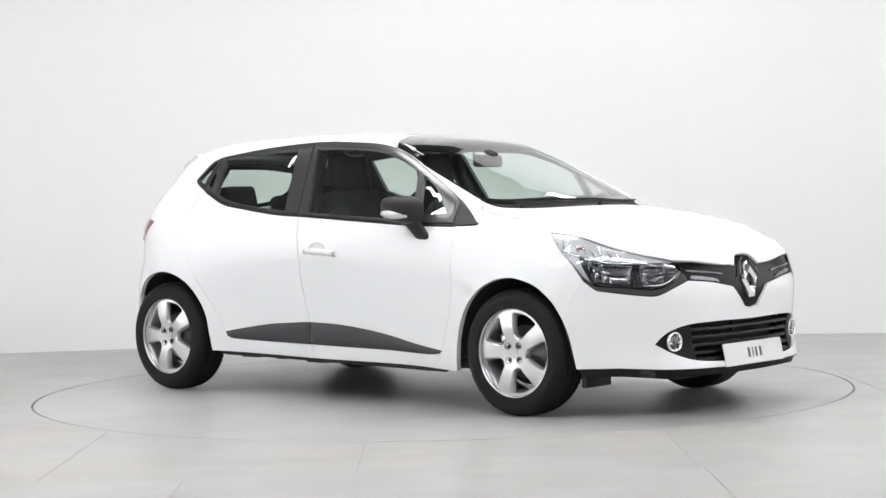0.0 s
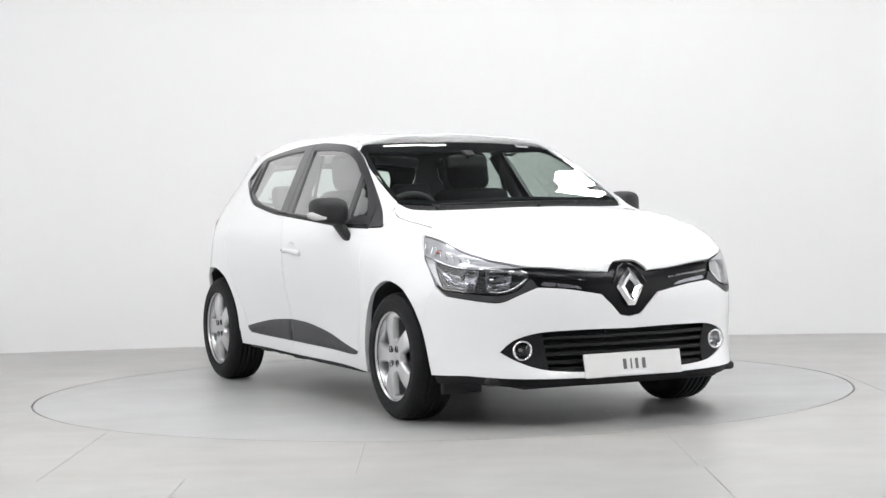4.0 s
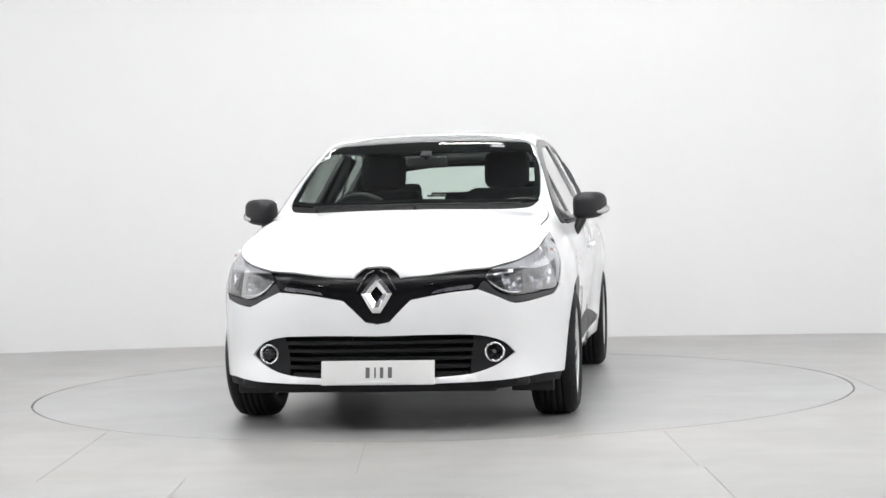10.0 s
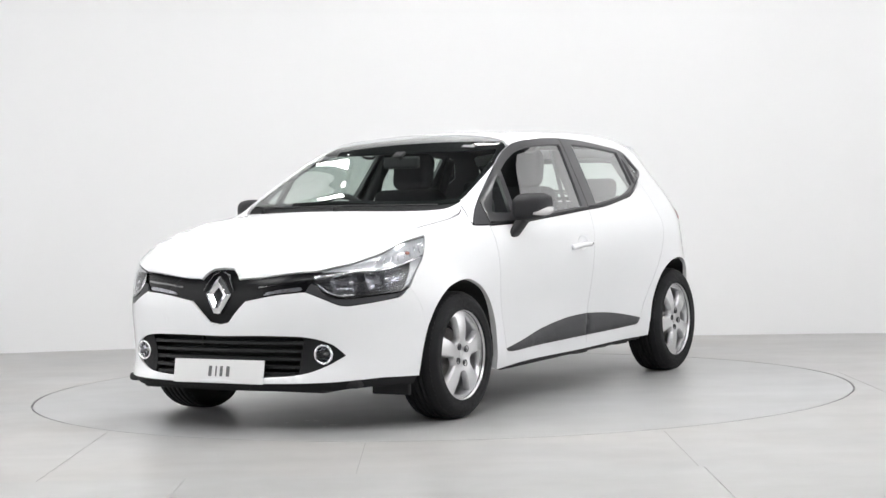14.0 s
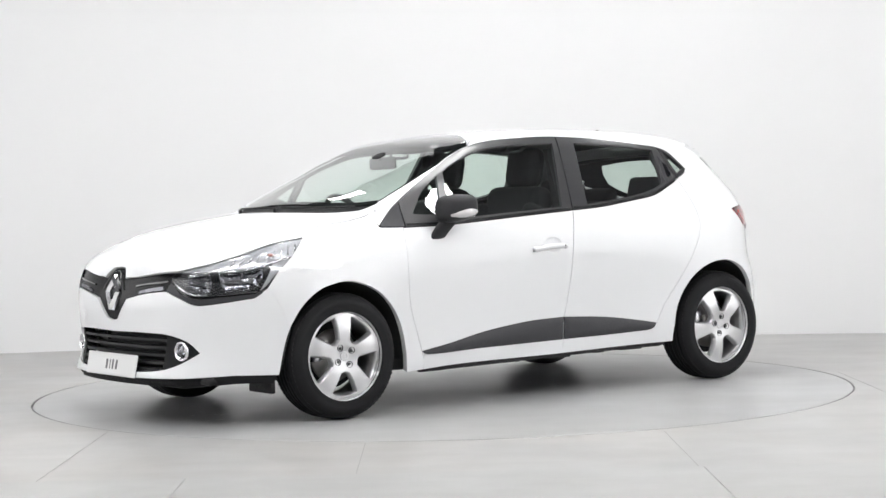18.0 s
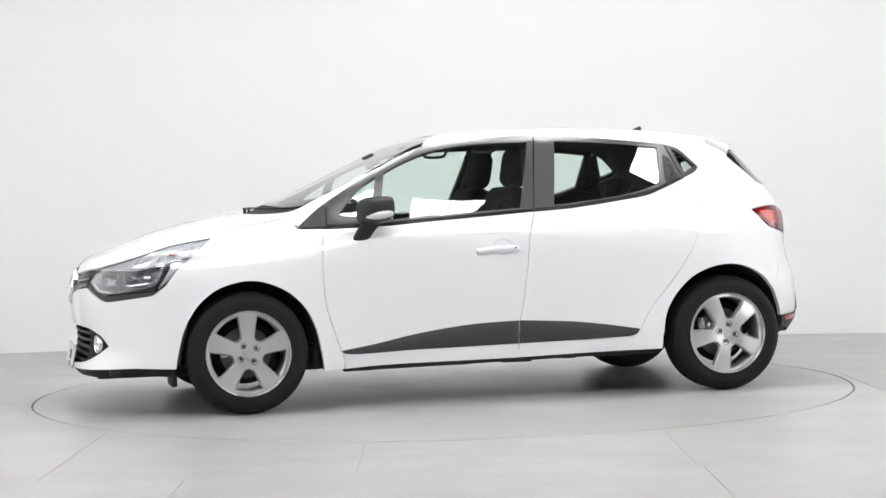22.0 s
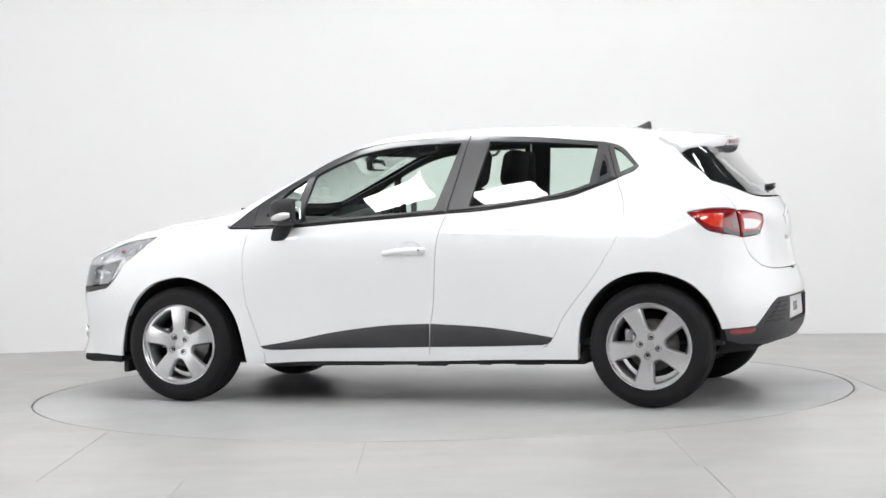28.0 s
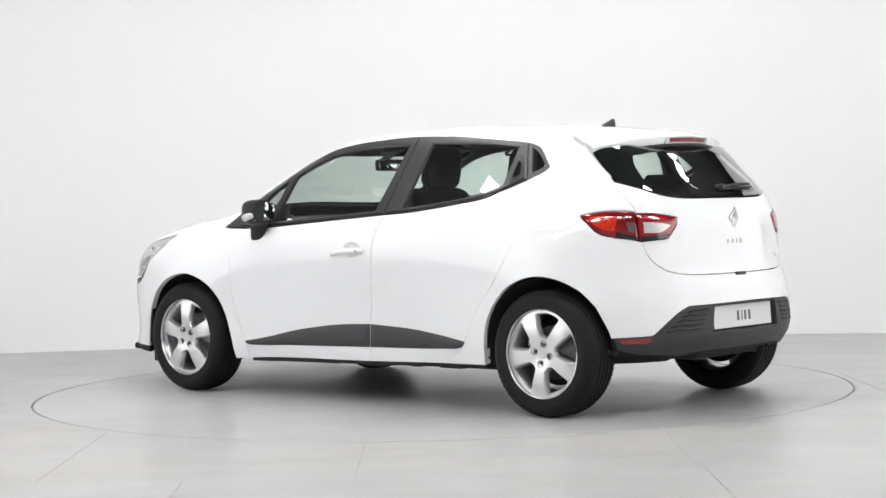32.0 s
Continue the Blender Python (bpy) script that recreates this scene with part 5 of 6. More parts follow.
def door_mirrors(car):
    for s in (1, -1):
        M = new("door_mirror")
        M.parent = car
        M["label"] = "black door mirror with clear indicator"
        # cap: a rounded block, flat behind
        bm = bmesh.new()
        bmesh.ops.create_uvsphere(bm, u_segments=32, v_segments=20, radius=1)
        for v in bm.verts:
            x, y, z = v.co
            f = lambda q, e: math.copysign(abs(q) ** e, q)
            x, y, z = f(x, 0.8), f(y, 0.62), f(z, 0.68)
            x = max(x, -0.42)
            wide = 1 + 0.10 * y
            v.co = (0.108 * x * (1 - 0.18 * max(0, y)) - 0.02 * y, 0.088 * y, (0.067 * z) * (1 - 0.10 * y) + 0.006 * y - 0.012 * (x + 0.4) * (z < 0))
        bmesh.ops.recalc_face_normals(bm, faces=bm.faces)
        cap = bm
        base = Matrix.Translation((0.612, 0.884, 1.016))
        cap.transform(base)
        parts = [("cap", cap, BLACK_PLASTIC, "grained black mirror cap")]
        # foot that rises from the door
        bm = bmesh.new()
        rings = []
        for t in np.linspace(0, 1, 8):
            cx = 0.702 - 0.075 * t ** 1.3
            cy = 0.805 + 0.05 * t ** 0.8
            cz = 0.858 + 0.12 * t
            hx = 0.046 + 0.012 * t * t
            hy = 0.020 + 0.012 * t
            rings.append([bm.verts.new((cx + hx * math.copysign(abs(math.cos(a)) ** 0.7, math.cos(a)), cy + hy * math.copysign(abs(math.sin(a)) ** 0.7, math.sin(a)), cz)) for a in [2 * math.pi * k / 16 for k in range(16)]])
        for a, b in zip(rings, rings[1:]):
            for k in range(16):
                bm.faces.new((a[k], a[(k + 1) % 16], b[(k + 1) % 16], b[k]))
        bm.faces.new(rings[0][::-1])
        bm.faces.new(rings[-1])
        bmesh.ops.recalc_face_normals(bm, faces=bm.faces)
        parts.append(("foot", bm, BLACK_PLASTIC, ""))
        # indicator along the lower outer edge
        bm = bmesh.new()
        path = []
        for k in range(10):
            t = k / 9
            path.append((0.690 - 0.125 * t, 0.918 + 0.052 * math.sin(t * 1.75), 0.980 + 0.016 * t))
        rr = [0.004 + 0.018 * math.sin(math.pi * min(1, 0.06 + k / 9 * 0.86)) ** 0.6 for k in range(10)]
        tube(path, rr, 12, bm=bm)
        parts.append(("indicator", bm, CLEAR_LENS, "clear side indicator"))
        bm = box(bmesh.new(), (0.004, 0.146, 0.100), (0.568, 0.882, 1.018), 0.0018)
        parts.append(("mirror_glass", bm, MIRROR, "mirror glass"))
        for nm, b, ma, lb in parts:
            if s < 0:
                bmesh.ops.scale(b, vec=(1, -1, 1), verts=b.verts)
                bmesh.ops.reverse_faces(b, faces=b.faces)
            part(nm, b, ma, M, lb)


def rim_face():
    """Five-spoke wheel face as one outline with five windows, dished and with turned-in edges."""
    n = 120
    outer = np.array([[0.2115 * math.cos(2 * math.pi * k / n), 0.2115 * math.sin(2 * math.pi * k / n)] for k in range(n)])
    holes = []
    for w in range(5):
        mid = math.radians(36 + 72 * w)
        left, right = [], []
        for r in np.linspace(0.086, 0.188, 18):
            hw = 0.0265 + 0.0155 * ((r - 0.080) / 0.108) ** 1.3
            half = math.radians(36) - math.asin(hw / r)
            left.append((r, half))
            right.append((r, -half))
        loop = [(0.073, 0.0)] + left + [(0.1955, left[-1][1] * 0.93), (0.1965, left[-1][1] * 0.5), (0.1965, 0.0), (0.1965, -left[-1][1] * 0.5), (0.1955, -left[-1][1] * 0.93)] + right[::-1]
        pts = [(r * math.cos(mid + a), r * math.sin(mid + a)) for r, a in loop]
        holes.append(np.array(bent(pts, 0.005, closed=True)))
    v, f = fill(outer, holes, 0.012)
    r = np.hypot(v[:, 0], v[:, 1])
    ang = np.degrees(np.arctan2(v[:, 1], v[:, 0])) % 72
    ang = np.where(ang > 36, ang - 72, ang)
    across = r * np.sin(np.radians(ang))
    y = -0.006 + 0.012 * np.sin(np.clip((r - 0.03) / 0.17, 0, 1) * math.pi) - 0.9 * across**2 * np.clip((r - 0.05) / 0.03, 0, 1)
    y = np.where(r > 0.196, np.minimum(y, 0.001), y)
    p = np.stack([v[:, 0], y, v[:, 1]], 1)
    verts, faces = [tuple(q) for q in p], []
    cr = np.cross(p[f[0][1]] - p[f[0][0]], p[f[0][2]] - p[f[0][0]])
    if cr[1] < 0:
        f = f[:, ::-1]
    faces = [list(map(int, t)) for t in f]
    edge = set()
    for a, b, c in faces:
        edge |= {(a, b), (b, c), (c, a)}
    rim_edges = [(a, b) for a, b in edge if (b, a) not in edge]
    # each window edge rolls over, slopes in and then drops to the back
    push = np.zeros((len(p), 2))
    for a, b in rim_edges:
        d = v[b] - v[a]
        q = np.array([d[1], -d[0]]) / max(np.linalg.norm(d), 1e-9)
        mid = (v[a] + v[b]) / 2
        if not any(inside(h, (mid + q * 0.001)[None])[0] for h in holes) and r[a] < 0.205:
            q = -q
        push[a] += q
        push[b] += q
    push /= np.maximum(np.linalg.norm(push, axis=1, keepdims=True), 1e-9)
    push[r > 0.205] = 0
    steps = ((0.0, 0.0), (0.0025, -0.0022), (0.0065, -0.0085), (0.0095, -0.0165), (0.0105, -0.030))
    for a, b in rim_edges:
        k = len(verts)
        for out, down in steps:
            for c in (a, b):
                verts.append((p[c][0] + push[c][0] * out, p[c][1] + down, p[c][2] + push[c][1] * out))
        for j in range(len(steps) - 1):
            o = k + 2 * j
            faces.append([o + 1, o, o + 2, o + 3])
    return verts, faces


def wheel(car, x, side, spin, data={}):
    w = new("wheel")
    w.parent = car
    w["label"] = "silver five-spoke alloy wheel with black tyre"
    if not data:
        prof = [(0.210, -0.008), (0.2165, 0.008), (0.222, 0.0155), (0.226, 0.0145), (0.25, 0.019), (0.268, 0.017), (0.272, 0.0145), (0.288, 0.006), (0.299, -0.008), (0.3065, -0.024)]
        for g in (-0.050, -0.079, -0.108, -0.137):
            prof += [(0.3085, g + 0.010), (0.3085, g + 0.0050), (0.301, g + 0.0042), (0.301, g - 0.0042), (0.3085, g - 0.0050)]
        prof += [(0.3065, -0.162), (0.299, -0.178), (0.286, -0.192), (0.25, -0.203), (0.214, -0.19), (0.204, -0.178)]
        data["tyre"] = lathe(prof, 120)
        # shoulder cuts between the tread blocks
        data["tread"] = bmesh.new()
        for k in range(72):
            a = 2 * math.pi * k / 72
            for yy, dy in ((-0.021, 0.030), (-0.165, 0.030)):
                m = Matrix.Rotation(-a, 4, "Y") @ Matrix.Translation((0.2968, yy, 0)) @ Matrix.Rotation(radians(14), 4, "X")
                bmesh.ops.create_cube(data["tread"], size=1, matrix=m @ Matrix.Diagonal((0.008, dy, 0.0150, 1)))
        data["rim"] = lathe([(0.211, -0.004), (0.214, 0.005), (0.2195, 0.009), (0.2225, 0.004), (0.217, -0.006), (0.207, -0.014), (0.204, -0.024)], 90)
        data["barrel"] = lathe([(0.2045, -0.022), (0.196, -0.035), (0.186, -0.06), (0.19, -0.16), (0.206, -0.178)], 72)
        data["disc"] = lathe([(0.03, -0.075), (0.062, -0.075), (0.064, -0.09), (0.130, -0.092), (0.130, -0.112), (0.06, -0.112)], 60)
        data["hub_backing"] = lathe([(0.0, -0.115), (0.16, -0.118), (0.162, -0.125), (0.0, -0.125)], 40)
        data["centre_cap"] = lathe([(0, -0.003), (0.008, -0.003), (0.0085, -0.0042), (0.0115, -0.0042), (0.012, -0.003), (0.021, -0.003), (0.0235, -0.0045), (0.024, -0.010)], 32)
        data["bolt"] = lathe([(0, -0.003), (0.009, -0.003), (0.0105, -0.008), (0.0125, -0.008), (0.0150, 0.0015), (0.0165, 0.0015), (0.0165, -0.012)], 16)
        data["face"] = rim_face()
        for k in [q for q in data if q != "face"]:
            me = bpy.data.meshes.new(k)
            data[k].to_mesh(me)
            data[k].free()
            if k != "tread":
                me.shade_smooth()
            if k == "centre_cap":
                me.set_sharp_from_angle(angle=radians(25))
            me.materials.append({"tyre": RUBBER, "tread": RUBBER, "rim": ALLOY, "barrel": ALLOY, "disc": STEEL, "hub_backing": LINER, "centre_cap": ALLOY, "bolt": BOLT_DARK}[k])
            data[k] = me
        me = bpy.data.meshes.new("spokes")
        me.from_pydata(*(data["face"][0], [], data["face"][1]))
        me.shade_smooth()
        me.set_sharp_from_angle(angle=radians(32))
        me.materials.append(ALLOY)
        data["face"] = me
    for nm, key, lb in (("tyre", "tyre", "black tyre"), ("tread", "tread", ""), ("rim", "rim", ""), ("barrel", "barrel", ""), ("brake_disc", "disc", "steel brake disc"), ("hub_backing", "hub_backing", ""), ("spokes", "face", "five broad silver spokes"), ("centre_cap", "centre_cap", "")):
        o = new(nm, data[key])
        o.parent = w
        if lb:
            o["label"] = lb
        if key == "tread":
            o["kind"] = "stuff"
        if key == "face":
            o.matrix_basis = Matrix.Rotation(radians(spin), 4, "Y")
    for k in range(4):
        a = radians(spin + 33 + 90 * k)
        o = new("wheel_bolt", data["bolt"])
        o.parent = w
        o.location = (0.049 * math.cos(a), 0.002, -0.049 * math.sin(a))
    cal = part("brake_caliper", box(bmesh.new(), (0.05, 0.06, 0.11), (0.112, -0.09, 0.03), 0.01), SATIN_CHROME, w, "cast brake caliper")
    lug = part("caliper_bolt", tube([(0.085, -0.05, 0.0), (0.085, -0.045, 0.06)], 0.012, 10), STEEL, w)
    w.matrix_basis = pose(x, 0.836 * side, 0.3085, 0, 0, 0 if side > 0 else 180)
    return w


def underside(car):
    # arch liners: a half drum with a closed inner wall
    for x in (1.2945, -1.2945):
        for s in (1, -1):
            bm = bmesh.new()
            a0, a1 = (-6, 186 if x > 0 else 178)
            rows = []
            for k in range(29):
                a = radians(a0 + (a1 - a0) * k / 28)
                r = 0.366
                px, pz = x + r * math.cos(a), 0.305 + r * math.sin(a)
                edge = min(0.835, on("S", [(px, max(pz, 0.45 if x > 0 else 0.27))])[0][1] - 0.014 - 0.016 * min(1, max(0, (0.64 - pz) / 0.2)) - 0.010 * min(1, max(0, math.degrees(a) - 110) / 30) * (x < 0))
                rows.append([bm.verts.new((px, yy * s, pz)) for yy in (edge, 0.56)] + [bm.verts.new((x, 0.56 * s, 0.30))])
            for p, q in zip(rows, rows[1:]):
                bm.faces.new((p[0], p[1], q[1], q[0]))
                bm.faces.new((p[1], p[2], q[2], q[1]))
            bmesh.ops.remove_doubles(bm, verts=bm.verts, dist=1e-5)
            part("arch_liner", bm, LINER, car, "black felt wheel arch liner")
    U = new("underbody")
    U.parent = car
    U["label"] = "dark coated underbody"
    part("floor_pan", box(bmesh.new(), (1.9, 1.46, 0.10), (0, 0, 0.255), 0.02), UNDER, U)
    part("front_tray", box(bmesh.new(), (1.15, 1.06, 0.07), (1.45, 0, 0.22), 0.015), UNDER, U)
    part("front_crossmember", box(bmesh.new(), (0.22, 1.34, 0.04), (1.86, 0, 0.225), 0.015), UNDER, U)
    part("rear_floor", box(bmesh.new(), (0.9, 1.06, 0.12), (-1.35, 0, 0.34), 0.02), UNDER, U)
    part("rear_beam", tube([(-1.30, -0.65, 0.29), (-1.30, 0.65, 0.29)], 0.04, 12), UNDER, U)
    part("silencer", box(bmesh.new(), (0.24, 0.62, 0.12), (-1.62, -0.12, 0.30), 0.05, seg=4), UNDER, U)
    part("exhaust_pipe", tube(bent([(-0.9, -0.2, 0.25), (-1.3, -0.25, 0.25), (-1.6, -0.3, 0.27), (-1.72, -0.40, 0.262)], 0.05), 0.022, 10), UNDER, U)
    for s in (1, -1):
        part("jacking_rail", box(bmesh.new(), (1.70, 0.035, 0.024), (-0.05, 0.765 * s, 0.2155), 0.006, Matrix.Rotation(radians(0.95), 4, "Y")), UNDER, U)
        part("air_deflector", box(bmesh.new(), (0.03, 0.20, 0.07), (1.66, 0.66 * s, 0.185), 0.006), BLACK_PLASTIC, U)
        part("axle", tube([(1.2945, 0.3 * s, 0.30), (1.2945, 0.70 * s, 0.305)], 0.03, 10), UNDER, U)
    # lumps along the sill edge
    for s in (1, -1):
        for x, wd, h in ((0.70, 0.12, 0.016), (0.52, 0.05, 0.01), (0.24, 0.20, 0.012), (-0.13, 0.16, 0.02), (-0.42, 0.07, 0.012), (-0.66, 0.15, 0.015)):
            part("bracket", box(bmesh.new(), (wd, 0.05, h), (x, 0.75 * s, 0.206 - 0.012 * x), 0.004), UNDER, U)
    # firewall, bulkheads and inner wings close the hollow body
    part("engine_block", box(bmesh.new(), (0.75, 1.04, 0.50), (1.42, 0, 0.52), 0.04), UNDER, U)
    for s in (1, -1):
        part("inner_wing", box(bmesh.new(), (0.9, 0.02, 0.30), (1.35, 0.545 * s, 0.68)), UNDER, U, smooth=False)
        part("inner_quarter", box(bmesh.new(), (0.80, 0.02, 0.34), (-1.35, 0.545 * s, 0.55)), UNDER, U, smooth=False)


def seat(car, x, y):
    S = new("seat")
    S.parent = car
    S["label"] = "black fabric front seat with headrest"
    part("cushion", box(bmesh.new(), (0.50, 0.50, 0.16), (x + 0.18, y, 0.50), 0.06, Matrix.Rotation(radians(-8), 4, "Y"), 4), FABRIC, S)
    part("backrest", box(bmesh.new(), (0.15, 0.47, 0.62), (x - 0.13, y, 0.82), 0.065, Matrix.Rotation(radians(-17), 4, "Y"), 4), FABRIC, S)
    for s in (1, -1):
        part("bolster", box(bmesh.new(), (0.16, 0.09, 0.46), (x - 0.085, y + 0.205 * s, 0.80), 0.042, Matrix.Rotation(radians(-17), 4, "Y"), 3), FABRIC, S)
        part("headrest_post", tube([(x - 0.22, y + 0.06 * s, 1.09), (x - 0.235, y + 0.06 * s, 1.18)], 0.007, 8), DASH, S)
    part("headrest", box(bmesh.new(), (0.11, 0.26, 0.22), (x - 0.245, y, 1.225), 0.055, Matrix.Rotation(radians(-10), 4, "Y"), 4), FABRIC, S)


def cabin(car):
    seat(car, -0.02, -0.36)
    seat(car, -0.02, 0.36)
    B = new("rear_bench")
    B.parent = car
    B["label"] = "black fabric rear bench with headrests"
    part("cushion", box(bmesh.new(), (0.48, 1.20, 0.15), (-0.68, 0, 0.50), 0.05, seg=3), FABRIC, B)
    part("backrest", box(bmesh.new(), (0.13, 1.20, 0.52), (-1.02, 0, 0.78), 0.05, Matrix.Rotation(radians(-22), 4, "Y"), 3), FABRIC, B)
    for y in (-0.40, 0, 0.40):
        part("headrest", box(bmesh.new(), (0.09, 0.25, 0.15 if y else 0.09), (-1.145, y, 1.09 if y else 1.06), 0.035, Matrix.Rotation(radians(-14), 4, "Y"), 3), FABRIC, B)
    D = new("dashboard")
    D.parent = car
    D["label"] = "dark plastic dashboard with binnacle"
    bm = bmesh.new()
    rows = []
    for k in range(25):
        y = -0.66 + 1.32 * k / 24
        hump = 0.055 * math.exp(-((y + 0.36) / 0.17) ** 4)
        xs = 0.10 * (y / 0.66) ** 2
        rows.append([bm.verts.new(v) for v in ((1.02 - xs, y, 0.985 - 0.02 * (y / 0.66) ** 2), (0.80 - xs * 0.4, y, 0.975), (0.64, y, 0.965 + hump), (0.58, y, 0.945 + hump), (0.57, y, 0.88), (0.63, y, 0.75), (0.70, y, 0.55), (1.05, y, 0.5))])
    for a, b in zip(rows, rows[1:]):
        for j in range(8):
            bm.faces.new((a[j], a[(j + 1) % 8], b[(j + 1) % 8], b[j]))
    bm.faces.new(rows[0])
    bm.faces.new(rows[-1][::-1])
    bmesh.ops.recalc_face_normals(bm, faces=bm.faces)
    part("fascia", bm, DASH, D)
    part("screen", box(bmesh.new(), (0.02, 0.24, 0.15), (0.60, 0, 0.90), 0.01, Matrix.Rotation(radians(-15), 4, "Y")), GLOSS_BLACK, D)
    part("console", box(bmesh.new(), (0.9, 0.2, 0.3), (0.25, 0, 0.42), 0.03), DASH, D)
    for y in (0.62, -0.62, 0.10, -0.10):
        part("air_vent", lathe([(0.03, 0), (0.04, 0.004), (0.043, -0.006), (0.03, -0.012)], 20), SATIN_CHROME, D).matrix_basis = pose(0.572, y, 0.905, 0, 0, 90)
    W = new("steering_wheel")
    W.parent = car
    W["label"] = "black three-spoke steering wheel"
    ring = [(0, 0.182 * math.cos(2 * math.pi * k / 40), 0.182 * math.sin(2 * math.pi * k / 40)) for k in range(41)]
    part("rim", tube(ring, 0.0165, 10, caps=False), DASH, W)
    part("boss", box(bmesh.new(), (0.06, 0.16, 0.12), (0.03, 0, 0), 0.03, seg=3), DASH, W)
    for a in (0, 180, 270):
        c = radians(a)
        part("spoke", box(bmesh.new(), (0.02, 0.12, 0.04), (0.015, 0.115 * math.cos(c), 0.115 * math.sin(c)), 0.008, Matrix.Rotation(c, 4, "X")), SATIN_CHROME, W)
    part("column", tube([(0.03, 0, 0), (0.25, 0, 0)], 0.04, 12), DASH, W)
    W.matrix_basis = pose(0.45, -0.36, 0.925, 0, 24, 0)
    R = new("rear_view_mirror")
    R.parent = car
    R["label"] = "dark interior mirror on the windscreen"
    part("shell", box(bmesh.new(), (0.035, 0.225, 0.066), (0.45, 0, 1.264), 0.016, seg=3), DASH, R)
    part("mirror_glass", box(bmesh.new(), (0.003, 0.205, 0.050), (0.4315, 0, 1.264), 0.001), MIRROR, R)
    part("stalk", tube([(0.455, 0, 1.28), (0.475, 0, 1.312)], 0.013, 10), DASH, R)
    part("mount", box(bmesh.new(), (0.06, 0.06, 0.02), (0.475, 0, 1.306), 0.008, Matrix.Rotation(radians(24), 4, "Y")), DASH, R)
    shelf = part("parcel_shelf", box(bmesh.new(), (0.52, 1.16, 0.02), (-1.42, 0, 0.955), 0.006), DASH, car, "black parcel shelf")
    part("cabin_floor", box(bmesh.new(), (2.6, 1.44, 0.03), (-0.35, 0, 0.32), 0.01), DASH, car)
    part("boot_lining", box(bmesh.new(), (0.60, 0.92, 0.46), (-1.36, 0, 0.64), 0.02), DASH, car)
    for s in (1, -1):
        part("seat_belt", box(bmesh.new(), (0.045, 0.004, 0.62), (-0.26, 0.625 * s, 1.02), 0.001, Matrix.Rotation(radians(14 * s), 4, "X")), SEAL, car, "black seat belt")
        part("dash_end", box(bmesh.new(), (0.32, 0.05, 0.18), (0.775, 0.645 * s, 0.955), 0.02, Matrix.Rotation(radians(6), 4, "Y")), DASH, car, "dark end of the dashboard")
        for line, rad in (("-0.245,0.97 -0.27,1.16 -0.298,1.34", 0.034), ("-1.10,1.13 -1.075,1.22 -1.045,1.32", 0.026)):
            p = on("S", line)
            q = p - normal_at(p) * (rad + 0.022)
            part("post_trim", tube([(a, b * s, c) for a, b, c in bent(list(q), 0.05)], rad, 10), DASH, car, "dark pillar lining")
        part("grab_handle", tube(bent([(0.0, 0.545 * s, 1.34), (0.02, 0.525 * s, 1.315), (-0.10, 0.525 * s, 1.315), (-0.12, 0.545 * s, 1.34)], 0.02), 0.008, 8), HEADLINER, car)
        part("sun_visor", box(bmesh.new(), (0.16, 0.40, 0.014), (0.30, 0.28 * s, 1.335), 0.006, Matrix.Rotation(radians(14), 4, "Y")), HEADLINER, car)


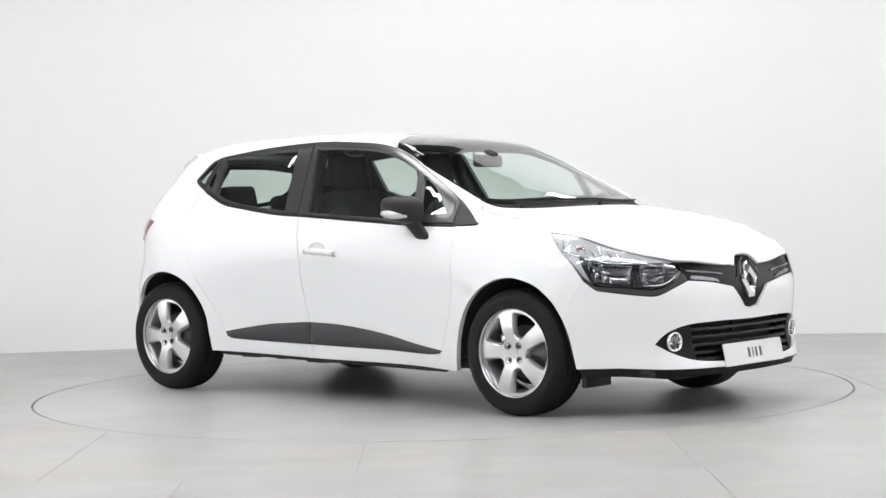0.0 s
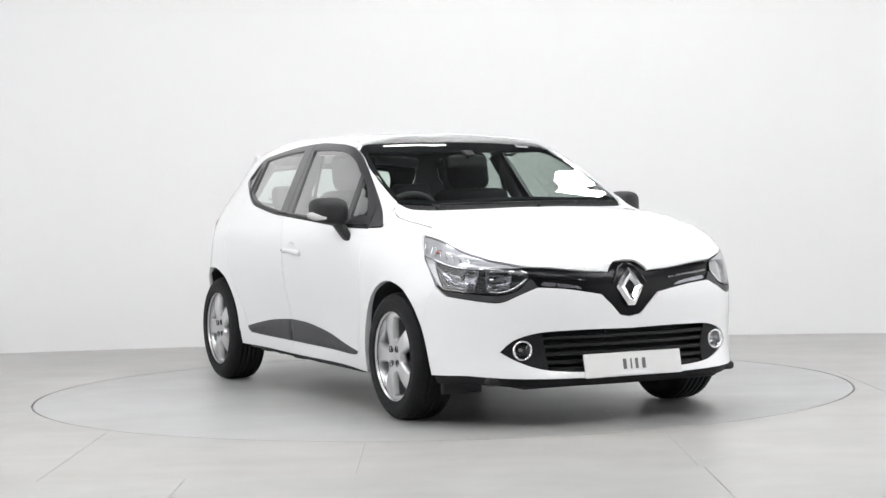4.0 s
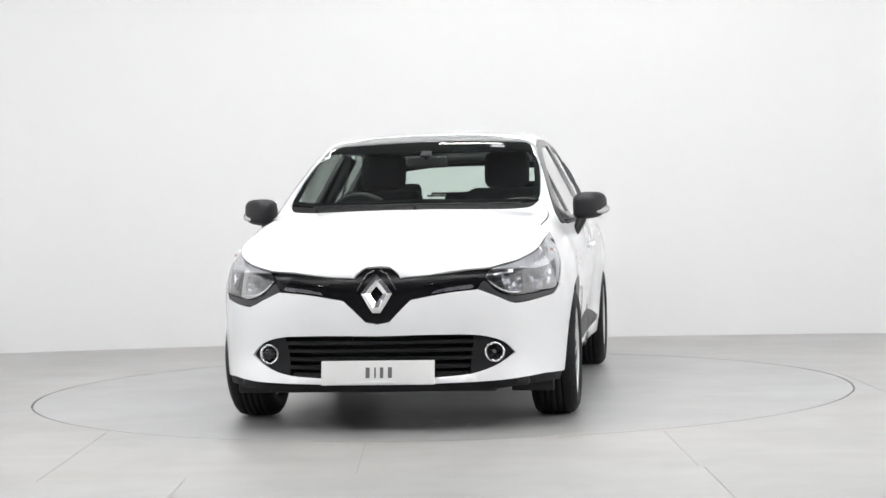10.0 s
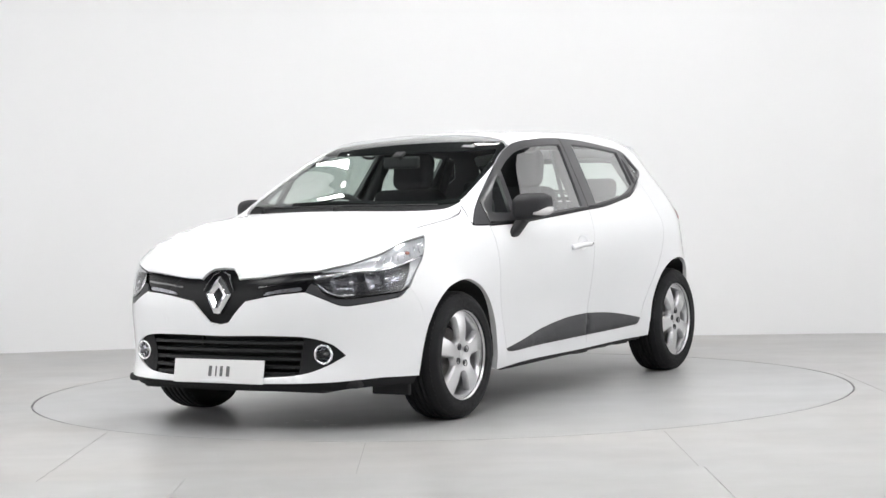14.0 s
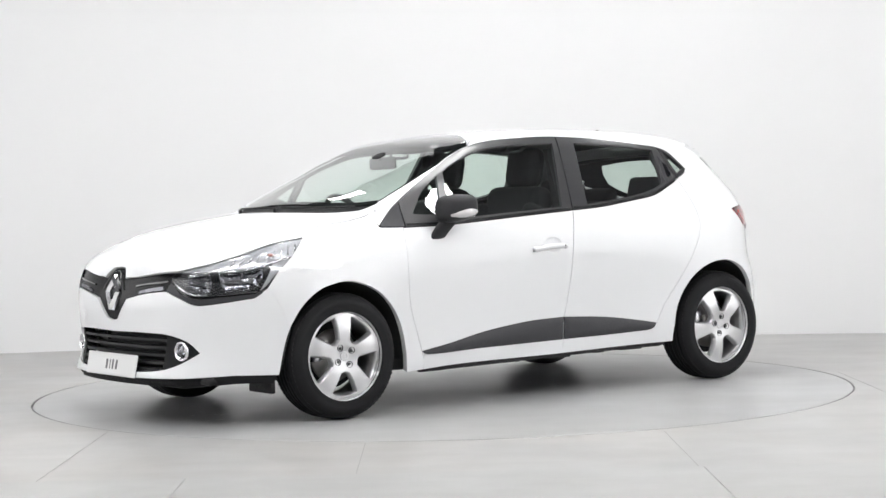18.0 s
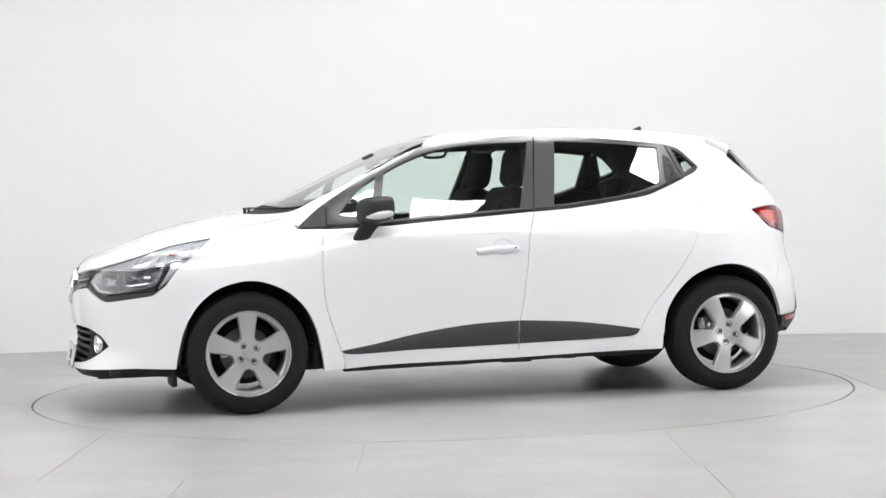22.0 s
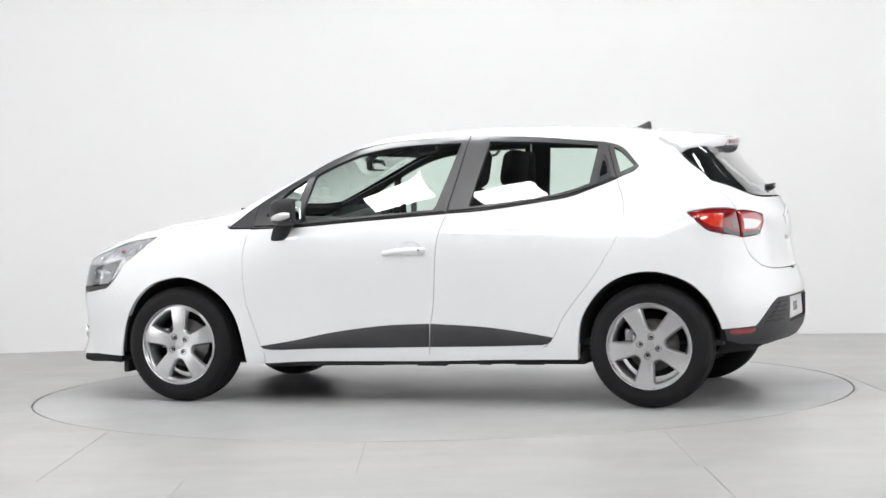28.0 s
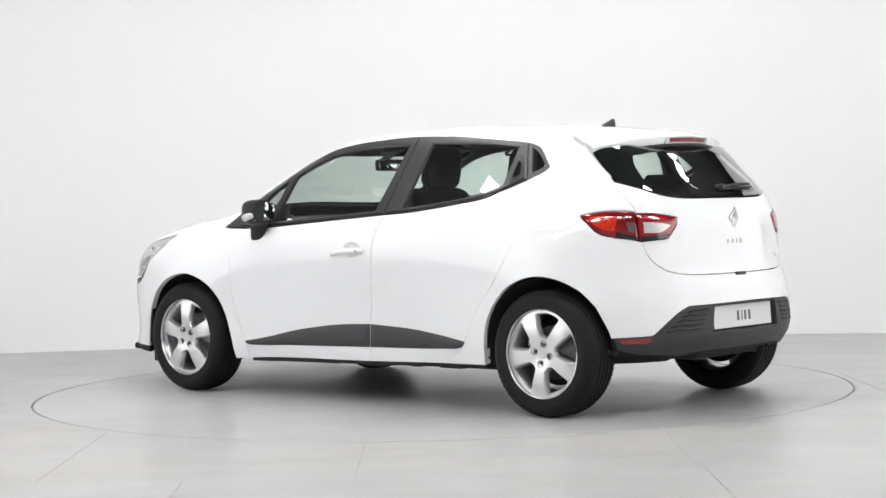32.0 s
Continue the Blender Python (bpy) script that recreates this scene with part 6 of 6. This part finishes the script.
def top_details(car):
    # roof aerial
    bm = bmesh.new()
    rows = []
    for k, (x, h, wd) in enumerate(((-1.045, 0.0, 0.006), (-1.075, 0.010, 0.013), (-1.11, 0.028, 0.016), (-1.13, 0.040, 0.012), (-1.142, 0.040, 0.009), (-1.148, 0.0, 0.014))):
        z = on("T", [(x, 0.0)])[0][2] - 0.003
        rows.append([bm.verts.new(v) for v in ((x, wd, z), (x, wd * 0.35, z + h), (x, -wd * 0.35, z + h), (x, -wd, z))])
    for a, b in zip(rows, rows[1:]):
        for j in range(3):
            bm.faces.new((a[j], a[j + 1], b[j + 1], b[j]))
    bmesh.ops.recalc_face_normals(bm, faces=bm.faces)
    part("aerial", bm, BLACK_PLASTIC, car, "small black fin aerial")
    # wipers at rest on the screen
    for y0, y1, z in ((-0.50, 0.12, 0), (0.02, 0.56, 0)):
        wp = new("windscreen_wiper")
        wp.parent = car
        wp["label"] = "black windscreen wiper at rest"
        def scr(y, lift_by):
            x = 1.165 - 0.45 * y * y
            q = on("T", [(x, y)])
            n = normal_at(q)[0]
            return tuple(q[0] + n * lift_by)
        part("blade", tube([scr(y, 0.010) for y in np.linspace(y0, y1, 12)], 0.0045, 8), SEAL, wp)
        part("arm", tube([scr(y, 0.011) for y in np.linspace(y0 + 0.04, (y0 + y1) / 2, 8)], 0.005, 8), BLACK_PLASTIC, wp)
        c = scr(y0 + 0.02, 0.012)
        part("pivot", tube([(c[0] + 0.01, c[1], c[2] - 0.03), (c[0] + 0.01, c[1], c[2] - 0.004)], 0.010, 10), BLACK_PLASTIC, wp)
    # paper sticker at the top of the screen
    st = outline("C", [("T", "0.365,0.345 0.37,0.42"), ("T", "0.37,0.42 0.395,0.415"), ("T", "0.395,0.415 0.39,0.34")])
    shell("screen_sticker", "C", st, PAPER, car, off=-0.0045, depth=0.0005, gap=0, grid=0.02, label="small pale sticker")
    # roof drip strips
    for s in (1, -1):
        p = on("T", "0.30,0.573 0.24,0.542 0.1,0.5255 -0.5,0.5225 -1.0,0.5125 -1.35,0.4985")
        part("roof_strip", tube([(a, b * s, c - 0.003) for a, b, c in bent(list(p), 0.05)], 0.004, 6), PAINT, car)


def car_thing():
    car = tagged(new("car"), "white five-door hatchback with black trim on a turntable", "car")
    doors, rdoors, sides, gate = body(car)
    side_details(car, doors, rdoors, sides)
    headlamps(car)
    door_mirrors(car)
    for x, s, spin in ((1.2945, 1, 90), (-1.2945, 1, 45), (1.2945, -1, 105), (-1.2945, -1, 108)):
        wheel(car, x, s, 180 + spin)
    underside(car)
    cabin(car)
    top_details(car)
    return car


TT = studio()
softboxes()
side_fill_scrims()
CAR = car_thing()
CAR_SHIFT = Matrix.Translation((-0.076, -0.006, 0))


def motions():
    rows = [t for t in range(0, 33, 2)]
    def heading(t):
        return -41.945 - 5.6118 * t + 0.000246 * (t - 16) ** 2
    walk(TT, [(t, pose(0, 0, 0, 0, 0, heading(t))) for t in rows])
    walk(CAR, [(t, pose(0, 0, 0, 0, 0, heading(t)) @ CAR_SHIFT) for t in rows])


motions()
